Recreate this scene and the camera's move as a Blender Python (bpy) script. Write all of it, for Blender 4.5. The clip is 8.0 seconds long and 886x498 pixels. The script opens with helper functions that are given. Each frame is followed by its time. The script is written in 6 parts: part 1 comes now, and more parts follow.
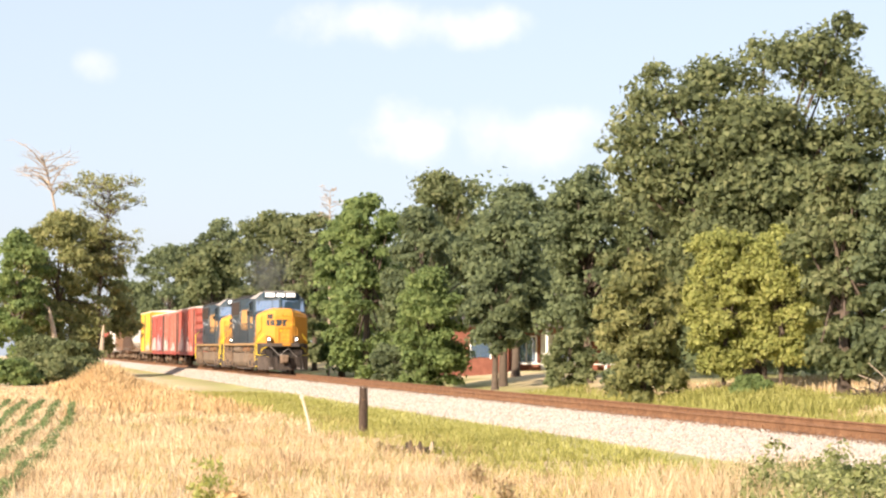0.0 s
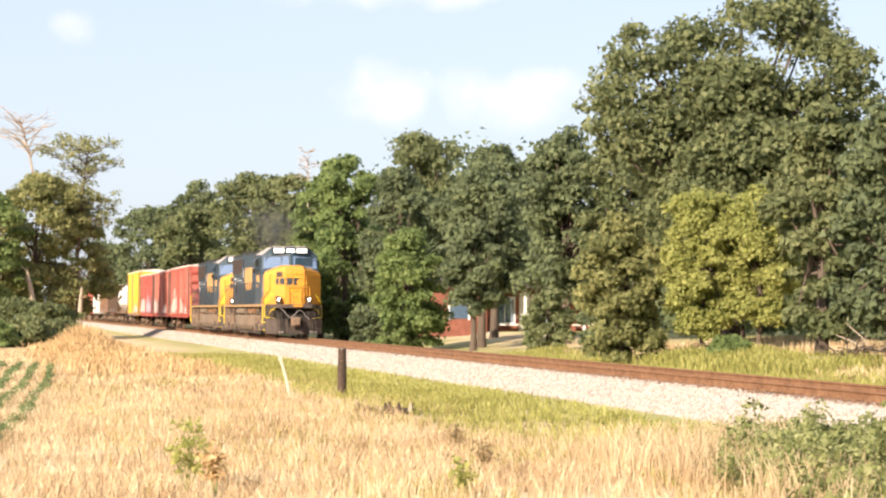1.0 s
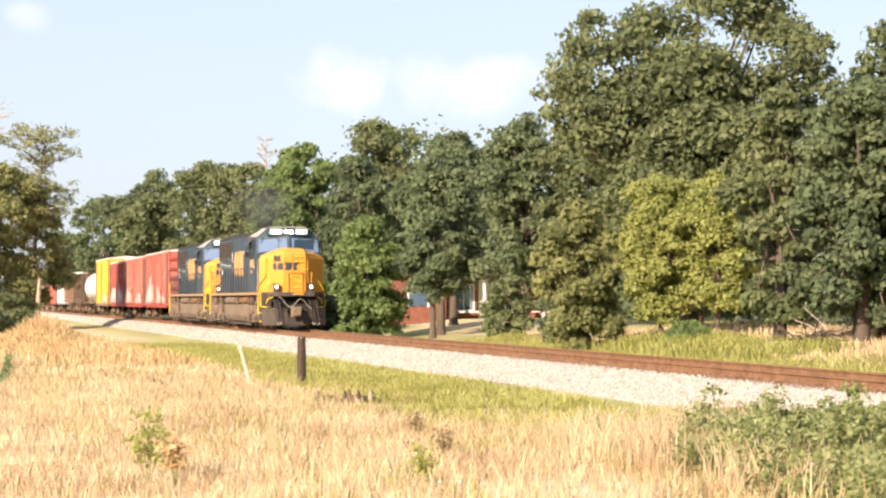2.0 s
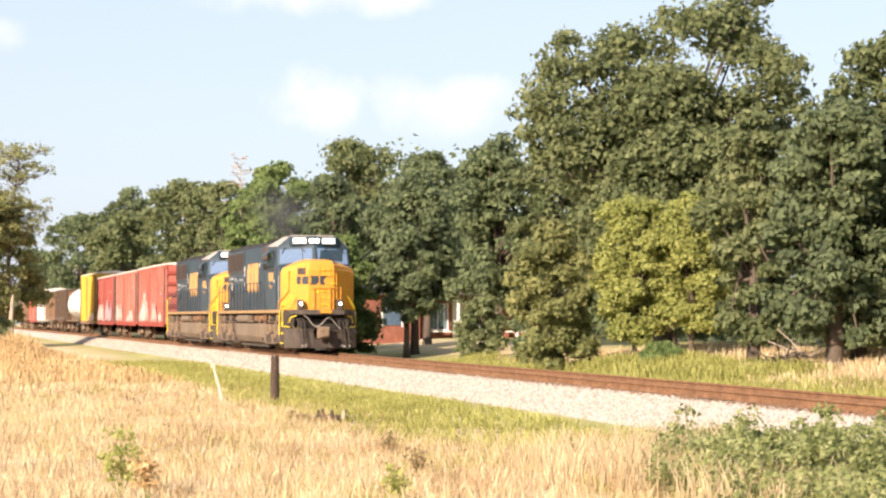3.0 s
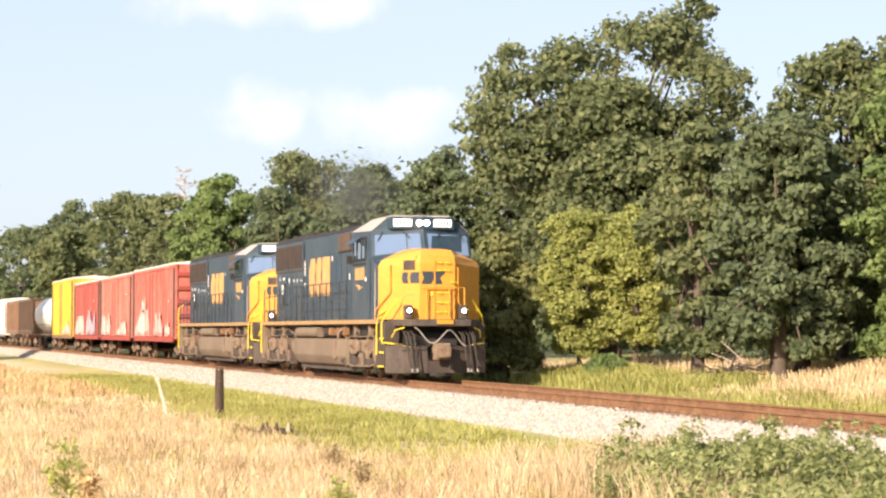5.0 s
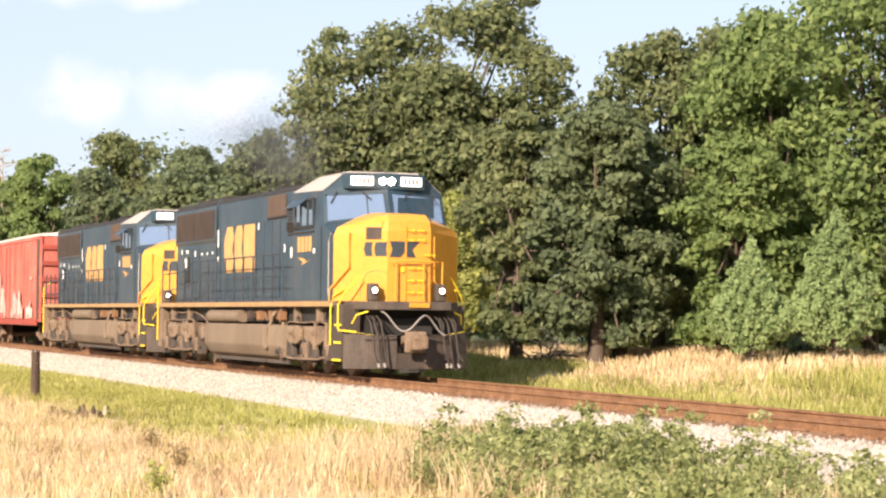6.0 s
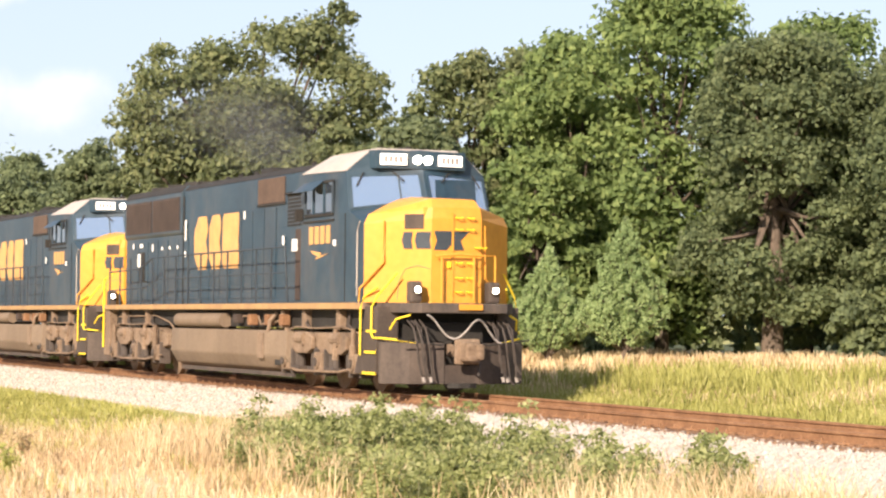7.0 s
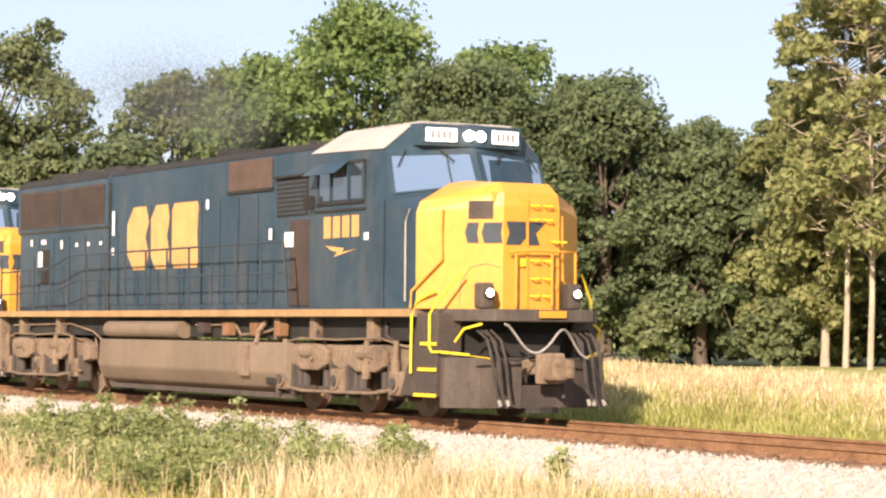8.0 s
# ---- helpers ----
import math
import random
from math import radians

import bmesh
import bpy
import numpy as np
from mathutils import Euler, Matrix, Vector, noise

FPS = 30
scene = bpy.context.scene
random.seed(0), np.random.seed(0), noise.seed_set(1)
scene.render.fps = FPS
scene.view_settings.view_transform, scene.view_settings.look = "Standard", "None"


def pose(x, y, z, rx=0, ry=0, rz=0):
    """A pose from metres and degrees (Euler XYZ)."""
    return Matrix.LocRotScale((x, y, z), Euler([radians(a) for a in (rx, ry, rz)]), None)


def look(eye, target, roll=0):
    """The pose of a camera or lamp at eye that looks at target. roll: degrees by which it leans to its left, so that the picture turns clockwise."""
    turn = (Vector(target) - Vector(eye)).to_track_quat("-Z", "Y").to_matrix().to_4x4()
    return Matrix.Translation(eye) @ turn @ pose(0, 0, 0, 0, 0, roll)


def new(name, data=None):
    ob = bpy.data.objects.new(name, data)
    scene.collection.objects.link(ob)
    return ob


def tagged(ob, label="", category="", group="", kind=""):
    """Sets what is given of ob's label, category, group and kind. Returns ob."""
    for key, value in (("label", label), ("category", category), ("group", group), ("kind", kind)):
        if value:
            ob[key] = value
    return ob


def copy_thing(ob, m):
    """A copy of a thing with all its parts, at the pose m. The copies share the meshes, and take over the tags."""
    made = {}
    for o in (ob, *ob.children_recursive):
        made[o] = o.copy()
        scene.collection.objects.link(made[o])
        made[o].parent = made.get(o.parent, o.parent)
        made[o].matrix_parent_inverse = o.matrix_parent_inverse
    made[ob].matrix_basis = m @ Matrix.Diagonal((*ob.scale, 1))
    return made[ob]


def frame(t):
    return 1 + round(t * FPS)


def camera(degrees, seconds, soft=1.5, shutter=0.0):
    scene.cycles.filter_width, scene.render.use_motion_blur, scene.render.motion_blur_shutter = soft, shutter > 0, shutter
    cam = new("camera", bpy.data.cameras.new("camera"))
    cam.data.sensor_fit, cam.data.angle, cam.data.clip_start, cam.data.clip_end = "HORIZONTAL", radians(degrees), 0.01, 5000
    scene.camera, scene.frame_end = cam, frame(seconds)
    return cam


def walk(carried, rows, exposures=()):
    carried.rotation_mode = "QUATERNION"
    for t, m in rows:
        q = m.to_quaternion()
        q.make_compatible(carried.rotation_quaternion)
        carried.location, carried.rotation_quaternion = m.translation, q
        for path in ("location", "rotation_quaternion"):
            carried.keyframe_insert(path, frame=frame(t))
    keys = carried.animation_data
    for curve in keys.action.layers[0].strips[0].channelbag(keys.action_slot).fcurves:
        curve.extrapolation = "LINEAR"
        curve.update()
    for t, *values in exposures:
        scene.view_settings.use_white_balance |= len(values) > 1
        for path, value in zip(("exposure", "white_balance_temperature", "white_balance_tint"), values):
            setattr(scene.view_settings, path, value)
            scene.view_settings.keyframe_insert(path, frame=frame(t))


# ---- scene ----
# ---------------------------------------------------------------- camera
cam = camera(20.82, 8.0, soft=2.3)
ROWS = [
    (0.0, 0.00, 0.00, 1.292, 79.49, 2.60, 0.43),
    (0.5, 0.00, 0.00, 1.292, 79.48, 2.27, 0.65),
    (1.0, 0.00, 0.00, 1.292, 78.98, 1.68, 0.29),
    (1.5, 0.00, 0.00, 1.292, 78.51, 1.44, -0.28),
    (1.7, 0.00, 0.00, 1.292, 78.27, 1.34, -0.28),
    (3.0, 0.00, 0.00, 1.292, 77.39, 1.85, 0.17),
    (3.5, 0.00, 0.00, 1.292, 77.00, 1.87, 0.16),
    (4.0, 0.00, 0.00, 1.292, 76.58, 2.17, 0.01),
    (4.2, 0.00, 0.00, 1.292, 76.42, 2.26, 0.01),
    (5.3, 0.00, 0.00, 1.292, 75.64, 1.94, 0.22),
    (5.5, 0.00, 0.00, 1.292, 74.62, 1.79, 0.22),
    (6.0, 0.00, 0.00, 1.292, 71.80, 1.82, 0.64),
    (6.5, 2.10, -0.42, 1.295, 69.67, 1.72, 0.84),
    (7.0, 4.45, -1.20, 1.298, 67.77, 1.89, 0.55),
    (7.5, 6.50, -2.22, 1.300, 64.32, 2.20, 0.51),
    (8.0, 8.61, -3.40, 1.310, 60.45, 2.07, 0.43),
]
walk(cam, [(t, pose(x, y, z, 90 + pitch, -roll, yaw)) for t, x, y, z, yaw, pitch, roll in ROWS])

# ---------------------------------------------------------------- light
SUN_TO = Vector((0.62, -0.65, 0.43)).normalized()
sun = new("sun", bpy.data.lights.new("sun", "SUN"))
sun.data.energy, sun.data.angle, sun.data.color = 5.0, radians(0.6), (1.0, 0.87, 0.68)
sun.matrix_world = look(SUN_TO * 300, (0, 0, 0))
scene.view_settings.exposure = 0.96
scene.view_settings.use_white_balance = True
scene.view_settings.white_balance_temperature = 6500
scene.view_settings.white_balance_tint = 16


def make_world():
    world = bpy.data.worlds.new("sky")
    scene.world = world
    world.use_nodes = True
    nt = world.node_tree
    n, l = nt.nodes, nt.links
    n.clear()
    out, back = n.new("ShaderNodeOutputWorld"), n.new("ShaderNodeBackground")
    sky = n.new("ShaderNodeTexSky")
    sky.sky_type, sky.sun_disc = "NISHITA", False
    sky.sun_elevation = math.asin(SUN_TO.z)
    sky.sun_rotation = math.atan2(SUN_TO.x, SUN_TO.y)
    sky.air_density, sky.dust_density, sky.ozone_density = 1.0, 1.2, 1.5
    co = n.new("ShaderNodeTexCoord")
    # soft cumulus: each cloud is (bearing, height, half width, half height) in degrees, and how dense it is
    sep = n.new("ShaderNodeSeparateXYZ")
    l.new(co.outputs["Generated"], sep.inputs[0])

    def calc(op, one, two=None, three=None):
        m = n.new("ShaderNodeMath")
        m.operation = op
        for k, v in enumerate((one, two, three)):
            if v is None:
                continue
            if isinstance(v, (int, float)):
                m.inputs[k].default_value = v
            else:
                l.new(v, m.inputs[k])
        return m.outputs[0]
    bearing = calc("MULTIPLY", calc("ARCTAN2", calc("MULTIPLY", sep.outputs["X"], -1.0), sep.outputs["Y"]), 57.29578)
    high = calc("MULTIPLY", calc("ARCSINE", sep.outputs["Z"]), 57.29578)
    puff = n.new("ShaderNodeTexNoise")
    puff.inputs["Scale"].default_value, puff.inputs["Detail"].default_value = 24.0, 6.0
    l.new(co.outputs["Generated"], puff.inputs["Vector"])
    ragged = calc("MULTIPLY_ADD", puff.outputs["Fac"], 7.0, -3.5)
    total = None
    for b, e, w, h, dense in CLOUDS:
        dx, dz = calc("DIVIDE", calc("SUBTRACT", bearing, b), w), calc("DIVIDE", calc("SUBTRACT", high, e), h)
        q = calc("ADD", calc("ADD", calc("MULTIPLY", dx, dx), calc("MULTIPLY", dz, dz)), ragged)
        mr = n.new("ShaderNodeMapRange")
        mr.interpolation_type = "SMOOTHSTEP"
        mr.inputs["From Min"].default_value, mr.inputs["From Max"].default_value = 1.5, -1.6
        mr.inputs["To Max"].default_value = dense
        l.new(q, mr.inputs[0])
        total = mr.outputs[0] if total is None else calc("MAXIMUM", total, mr.outputs[0])
    haze = n.new("ShaderNodeMix")
    haze.data_type = "RGBA"
    haze.inputs[0].default_value = 0.55
    haze.inputs[7].default_value = (6.6, 7.5, 8.8, 1)
    l.new(sky.outputs[0], haze.inputs[6])
    mix = n.new("ShaderNodeMix")
    mix.data_type = "RGBA"
    l.new(total, mix.inputs[0])
    l.new(haze.outputs[2], mix.inputs[6])
    mix.inputs[7].default_value = (11.4, 10.4, 10.4, 1)
    l.new(mix.outputs[2], back.inputs[0])
    back.inputs[1].default_value = 0.072
    l.new(back.outputs[0], out.inputs[0])


CLOUDS = [(80.75, 5.3, 1.5, 0.8, 0.75), (77.7, 5.35, 1.5, 0.75, 0.5), (80.0, 7.9, 2.9, 0.5, 0.6), (87.8, 6.9, 0.5, 0.4, 0.4), (64, 9.5, 4, 1.0, 0.4), (110, 9, 5, 1.4, 0.6), (20, 12, 8, 2, 0.6), (150, 10, 6, 1.6, 0.6), (-60, 14, 9, 2.4, 0.6), (-130, 11, 7, 2, 0.6)]
make_world()


# ---------------------------------------------------------------- materials
def material(name, colors, scale=4.0, rough=0.8, metal=0.0, bump=0.2, fine=None, spec=0.3, island=0.0, objrand=0.0, stretch=(1, 1, 1), grime=None):
    """Procedural surface: colours blended by noise at two scales, with relief; island and objrand vary single pieces; grime is a (colour, amount, scale)."""
    m = bpy.data.materials.new(name)
    m.use_nodes = True
    nt = m.node_tree
    n, l = nt.nodes, nt.links
    b = n["Principled BSDF"]
    b.inputs["Roughness"].default_value, b.inputs["Metallic"].default_value = rough, metal
    b.inputs["Specular IOR Level"].default_value = spec
    co, mp = n.new("ShaderNodeTexCoord"), n.new("ShaderNodeMapping")
    mp.inputs["Scale"].default_value = stretch
    l.new(co.outputs["Object"], mp.inputs[0])
    a, c = n.new("ShaderNodeTexNoise"), n.new("ShaderNodeTexNoise")
    a.inputs["Scale"].default_value, a.inputs["Detail"].default_value = scale, 6
    c.inputs["Scale"].default_value, c.inputs["Detail"].default_value = fine or scale * 9, 4
    l.new(mp.outputs[0], a.inputs[0])
    l.new(mp.outputs[0], c.inputs[0])
    add = n.new("ShaderNodeMath")
    add.operation = "MULTIPLY_ADD"
    add.inputs[1].default_value = 0.45
    l.new(c.outputs["Fac"], add.inputs[0])
    half = n.new("ShaderNodeMath")
    half.operation = "MULTIPLY"
    half.inputs[1].default_value = 0.55
    l.new(a.outputs["Fac"], half.inputs[0])
    l.new(half.outputs[0], add.inputs[2])
    value = add.outputs[0]
    for amount, node, socket in ((island, "ShaderNodeNewGeometry", "Random Per Island"), (objrand, "ShaderNodeObjectInfo", "Random")):
        if amount:
            g = n.new(node)
            k = n.new("ShaderNodeMath")
            k.operation = "MULTIPLY_ADD"
            k.inputs[1].default_value = amount
            l.new(g.outputs[socket], k.inputs[0])
            sub = n.new("ShaderNodeMath")
            sub.inputs[1].default_value = -amount / 2
            l.new(value, sub.inputs[0])
            l.new(sub.outputs[0], k.inputs[2])
            value = k.outputs[0]
    ramp = n.new("ShaderNodeValToRGB")
    e = ramp.color_ramp.elements
    while len(e) < len(colors):
        e.new(0.5)
    for i, col in enumerate(colors):
        e[i].position = 0.3 + 0.4 * i / max(1, len(colors) - 1)
        e[i].color = (*col, 1)
    l.new(value, ramp.inputs[0])
    color = ramp.outputs[0]
    if grime:
        gcol, amount, gscale = grime
        gn, gr, gm = n.new("ShaderNodeTexNoise"), n.new("ShaderNodeMapRange"), n.new("ShaderNodeMix")
        gn.inputs["Scale"].default_value, gn.inputs["Detail"].default_value = gscale, 8
        gn.inputs["Roughness"].default_value = 0.7
        gmp = n.new("ShaderNodeMapping")
        gmp.inputs["Scale"].default_value = (1, 1, 0.35)
        l.new(co.outputs["Object"], gmp.inputs[0])
        l.new(gmp.outputs[0], gn.inputs[0])
        gr.inputs["From Min"].default_value, gr.inputs["From Max"].default_value = 0.45, 0.72
        gr.inputs["To Max"].default_value = amount
        l.new(gn.outputs["Fac"], gr.inputs[0])
        gm.data_type = "RGBA"
        l.new(gr.outputs[0], gm.inputs[0])
        l.new(color, gm.inputs[6])
        gm.inputs[7].default_value = (*gcol, 1)
        color = gm.outputs[2]
    l.new(color, b.inputs["Base Color"])
    if bump:
        bp = n.new("ShaderNodeBump")
        bp.inputs["Strength"].default_value, bp.inputs["Distance"].default_value = bump, 0.02
        l.new(value, bp.inputs["Height"])
        l.new(bp.outputs[0], b.inputs["Normal"])
    return m


def leafy(name, colors, through_light=0.5):
    """Foliage: leaves vary singly and by patches, and let some light through."""
    m = material(name, colors, scale=0.5, rough=0.62, bump=0, spec=0.18, island=0.30)
    nt = m.node_tree
    n, l = nt.nodes, nt.links
    b = n["Principled BSDF"]
    tr, mx = n.new("ShaderNodeBsdfTranslucent"), n.new("ShaderNodeMixShader")
    src = b.inputs["Base Color"].links[0].from_socket
    l.new(src, tr.inputs[0])
    mx.inputs[0].default_value = through_light
    l.new(b.outputs[0], mx.inputs[1])
    l.new(tr.outputs[0], mx.inputs[2])
    l.new(mx.outputs[0], n["Material Output"].inputs[0])
    return m


def glow(name, color, strength):
    m = material(name, (color,), bump=0)
    b = m.node_tree.nodes["Principled BSDF"]
    b.inputs["Emission Color"].default_value = (*color, 1)
    b.inputs["Emission Strength"].default_value = strength
    return m


M = {
    "leaf_oak": leafy("leaf_oak", ((0.113, 0.136, 0.067), (0.194, 0.225, 0.102), (0.308, 0.321, 0.152))),
    "leaf_dark": leafy("leaf_dark", ((0.103, 0.131, 0.073), (0.168, 0.206, 0.104), (0.252, 0.291, 0.143))),
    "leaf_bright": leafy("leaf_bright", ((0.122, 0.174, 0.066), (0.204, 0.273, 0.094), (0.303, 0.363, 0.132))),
    "leaf_yellow": leafy("leaf_yellow", ((0.240, 0.268, 0.082), (0.385, 0.402, 0.125), (0.520, 0.508, 0.180))),
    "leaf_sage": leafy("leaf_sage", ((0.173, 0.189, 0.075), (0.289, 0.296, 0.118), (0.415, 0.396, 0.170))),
    "leaf_conifer": leafy("leaf_conifer", ((0.201, 0.277, 0.118), (0.323, 0.415, 0.181), (0.427, 0.521, 0.255))),
    "leaf_shade": leafy("leaf_shade", ((0.096, 0.126, 0.065), (0.160, 0.196, 0.094), (0.242, 0.278, 0.134))),
    "leaf_olive": leafy("leaf_olive", ((0.118, 0.147, 0.066), (0.195, 0.224, 0.101), (0.297, 0.310, 0.150))),
    "leaf_brown": leafy("leaf_brown", ((0.299, 0.217, 0.122), (0.489, 0.367, 0.204), (0.600, 0.503, 0.299))),
    "weed": leafy("weed", ((0.175, 0.200, 0.068), (0.325, 0.350, 0.135), (0.500, 0.500, 0.250))),
    "crop": leafy("crop", ((0.110, 0.160, 0.060), (0.190, 0.260, 0.105), (0.280, 0.350, 0.160))),
    "dry": leafy("dry", ((0.380, 0.255, 0.142), (0.610, 0.464, 0.275), (0.800, 0.673, 0.446)), 0.35),
    "straw_brown": leafy("straw_brown", ((0.20, 0.125, 0.070), (0.34, 0.225, 0.130), (0.50, 0.36, 0.22)), 0.3),
    "olive_grass": leafy("olive_grass", ((0.22, 0.185, 0.065), (0.38, 0.32, 0.12), (0.55, 0.46, 0.20)), 0.35),
    "gold": leafy("gold", ((0.38, 0.245, 0.115), (0.58, 0.40, 0.20), (0.70, 0.52, 0.29)), 0.3),
    "green_grass": leafy("green_grass", ((0.20, 0.20, 0.05), (0.36, 0.35, 0.10), (0.52, 0.48, 0.19)), 0.35),
    "bark": material("bark", ((0.06, 0.045, 0.035), (0.16, 0.12, 0.09)), 3, 0.9, bump=0.8, stretch=(1, 1, 0.25)),
    "pale_bark": material("pale_bark", ((0.28, 0.21, 0.15), (0.50, 0.41, 0.31)), 3, 0.9, bump=0.6, stretch=(1, 1, 0.25)),
    "ballast": material("ballast", ((0.30, 0.255, 0.215), (0.45, 0.39, 0.34), (0.56, 0.50, 0.44)), 7, 0.9, bump=1.0, fine=40),
    "stone": material("stone", ((0.29, 0.245, 0.20), (0.43, 0.37, 0.31), (0.53, 0.465, 0.395)), 9, 0.9, bump=0.3, island=0.4),
    "rusty_ballast": material("rusty_ballast", ((0.130, 0.070, 0.039), (0.230, 0.129, 0.070), (0.330, 0.198, 0.113)), 6, 0.95, bump=1.0, fine=45),
    "rust": material("rust", ((0.120, 0.059, 0.030), (0.215, 0.110, 0.055), (0.310, 0.171, 0.090)), 3, 0.75, bump=0.3, spec=0.3),
    "tie_wood": material("tie_wood", ((0.100, 0.056, 0.034), (0.200, 0.112, 0.068), (0.300, 0.186, 0.119)), 4, 0.95, bump=0.6, objrand=0.3, stretch=(3, 0.4, 2)),
    "post_wood": material("post_wood", ((0.018, 0.013, 0.010), (0.062, 0.042, 0.030), (0.125, 0.090, 0.066)), 3, 0.95, bump=0.9, stretch=(2, 2, 0.3)),
    "stake_wood": material("stake_wood", ((0.45, 0.36, 0.26), (0.66, 0.57, 0.45)), 4, 0.9, bump=0.5, stretch=(2, 2, 0.3)),
    "blue": material("blue", ((0.012, 0.029, 0.045), (0.019, 0.043, 0.064), (0.030, 0.057, 0.079)), 0.7, 0.45, bump=0.03, spec=0.5, grime=((0.13, 0.11, 0.095), 0.38, 1.2)),
    "yellow": material("yellow", ((0.53, 0.225, 0.022), (0.62, 0.272, 0.030), (0.67, 0.310, 0.045)), 0.8, 0.42, bump=0.03, spec=0.5, grime=((0.42, 0.25, 0.06), 0.35, 1.6)),
    "yellow_rail": material("yellow_rail", ((0.72, 0.52, 0.02), (0.85, 0.64, 0.05)), 3, 0.5, bump=0.05),
    "logo_yellow": material("logo_yellow", ((0.52, 0.27, 0.09), (0.66, 0.38, 0.14)), 2, 0.6, bump=0.05, grime=((0.30, 0.19, 0.10), 0.5, 2.5)),
    "logo_blue": material("logo_blue", ((0.030, 0.038, 0.048), (0.05, 0.06, 0.07)), 2, 0.55, bump=0.03),
    "stripe": material("stripe", ((0.30, 0.18, 0.085), (0.44, 0.275, 0.12)), 2, 0.7, bump=0.05, grime=((0.25, 0.15, 0.09), 0.7, 3.0)),
    "roof_grey": material("roof_grey", ((0.34, 0.295, 0.26), (0.46, 0.405, 0.36)), 1.5, 0.7, bump=0.1),
    "dark": material("dark", ((0.018, 0.016, 0.015), (0.04, 0.035, 0.03)), 3, 0.8, bump=0.2),
    "dirt_steel": material("dirt_steel", ((0.120, 0.078, 0.050), (0.210, 0.145, 0.097), (0.295, 0.212, 0.148)), 1.6, 0.85, bump=0.3, grime=((0.08, 0.06, 0.05), 0.6, 2.2)),
    "dust_paint": material("dust_paint", ((0.150, 0.105, 0.070), (0.195, 0.142, 0.098), (0.230, 0.172, 0.122)), 0.7, 0.8, bump=0.06, fine=14, grime=((0.095, 0.068, 0.050), 0.45, 0.9)),
    "plow": material("plow", ((0.042, 0.032, 0.027), (0.085, 0.064, 0.052)), 1.8, 0.75, bump=0.2, grime=((0.20, 0.15, 0.115), 0.32, 2.0)),
    "brown_grille": material("brown_grille", ((0.040, 0.029, 0.025), (0.078, 0.056, 0.046)), 2, 0.9, bump=0.2),
    "vent_brown": material("vent_brown", ((0.072, 0.047, 0.036), (0.12, 0.080, 0.058)), 2, 0.9, bump=0.2),
    "red_car": material("red_car", ((0.36, 0.085, 0.062), (0.45, 0.115, 0.085), (0.52, 0.16, 0.12)), 0.6, 0.65, bump=0.05, grime=((0.50, 0.26, 0.21), 0.6, 0.7)),
    "red_faded": material("red_faded", ((0.40, 0.105, 0.075), (0.47, 0.145, 0.105), (0.53, 0.20, 0.15)), 0.6, 0.7, bump=0.05, grime=((0.50, 0.29, 0.24), 0.6, 0.8)),
    "red_maroon": material("red_maroon", ((0.27, 0.058, 0.048), (0.35, 0.082, 0.066), (0.41, 0.115, 0.09)), 0.6, 0.7, bump=0.05, grime=((0.44, 0.22, 0.18), 0.5, 0.8)),
    "red_dark": material("red_dark", ((0.26, 0.045, 0.035), (0.36, 0.07, 0.05)), 0.8, 0.7, bump=0.05, grime=((0.20, 0.09, 0.06), 0.5, 1.4)),
    "car_yellow": material("car_yellow", ((0.62, 0.37, 0.04), (0.74, 0.47, 0.07)), 0.6, 0.6, bump=0.05, grime=((0.40, 0.25, 0.10), 0.5, 1.0)),
    "pale_roof": material("pale_roof", ((0.62, 0.58, 0.52), (0.78, 0.73, 0.66)), 0.8, 0.6, bump=0.05, grime=((0.42, 0.30, 0.22), 0.5, 0.9)),
    "tank_white": material("tank_white", ((0.66, 0.64, 0.60), (0.80, 0.78, 0.74)), 0.6, 0.5, bump=0.03, grime=((0.35, 0.28, 0.22), 0.5, 0.8)),
    "grey_car": material("grey_car", ((0.16, 0.14, 0.125), (0.26, 0.23, 0.20)), 0.8, 0.75, bump=0.05, grime=((0.28, 0.15, 0.08), 0.6, 1.0)),
    "brown_car": material("brown_car", ((0.17, 0.095, 0.055), (0.27, 0.16, 0.10)), 0.8, 0.75, bump=0.05, grime=((0.10, 0.06, 0.04), 0.6, 1.0)),
    "graffiti_white": material("graffiti_white", ((0.54, 0.28, 0.24), (0.66, 0.47, 0.42), (0.74, 0.62, 0.57)), 1.3, 0.7, bump=0, fine=6, grime=((0.44, 0.13, 0.10), 0.75, 1.3)),
    "graffiti_blue": material("graffiti_blue", ((0.20, 0.17, 0.24), (0.45, 0.36, 0.40), (0.62, 0.52, 0.52)), 1.8, 0.7, bump=0, fine=8, grime=((0.40, 0.12, 0.10), 0.9, 1.4)),
    "white": material("white", ((0.76, 0.74, 0.70), (0.86, 0.84, 0.80)), 3, 0.6, bump=0.02),
    "board": glow("board", (1.0, 0.97, 0.90), 0.45),
    "lamp": glow("lamp", (1.0, 0.92, 0.74), 6.0),
    "dark_steel": material("dark_steel", ((0.045, 0.036, 0.031), (0.085, 0.068, 0.058)), 2.5, 0.75, bump=0.2, grime=((0.17, 0.12, 0.09), 0.5, 2.4)),
    "hose": material("hose", ((0.028, 0.023, 0.020), (0.085, 0.066, 0.055)), 5, 0.7, bump=0.1),
    "cable": material("cable", ((0.20, 0.17, 0.15), (0.36, 0.32, 0.29)), 5, 0.6, bump=0.1),
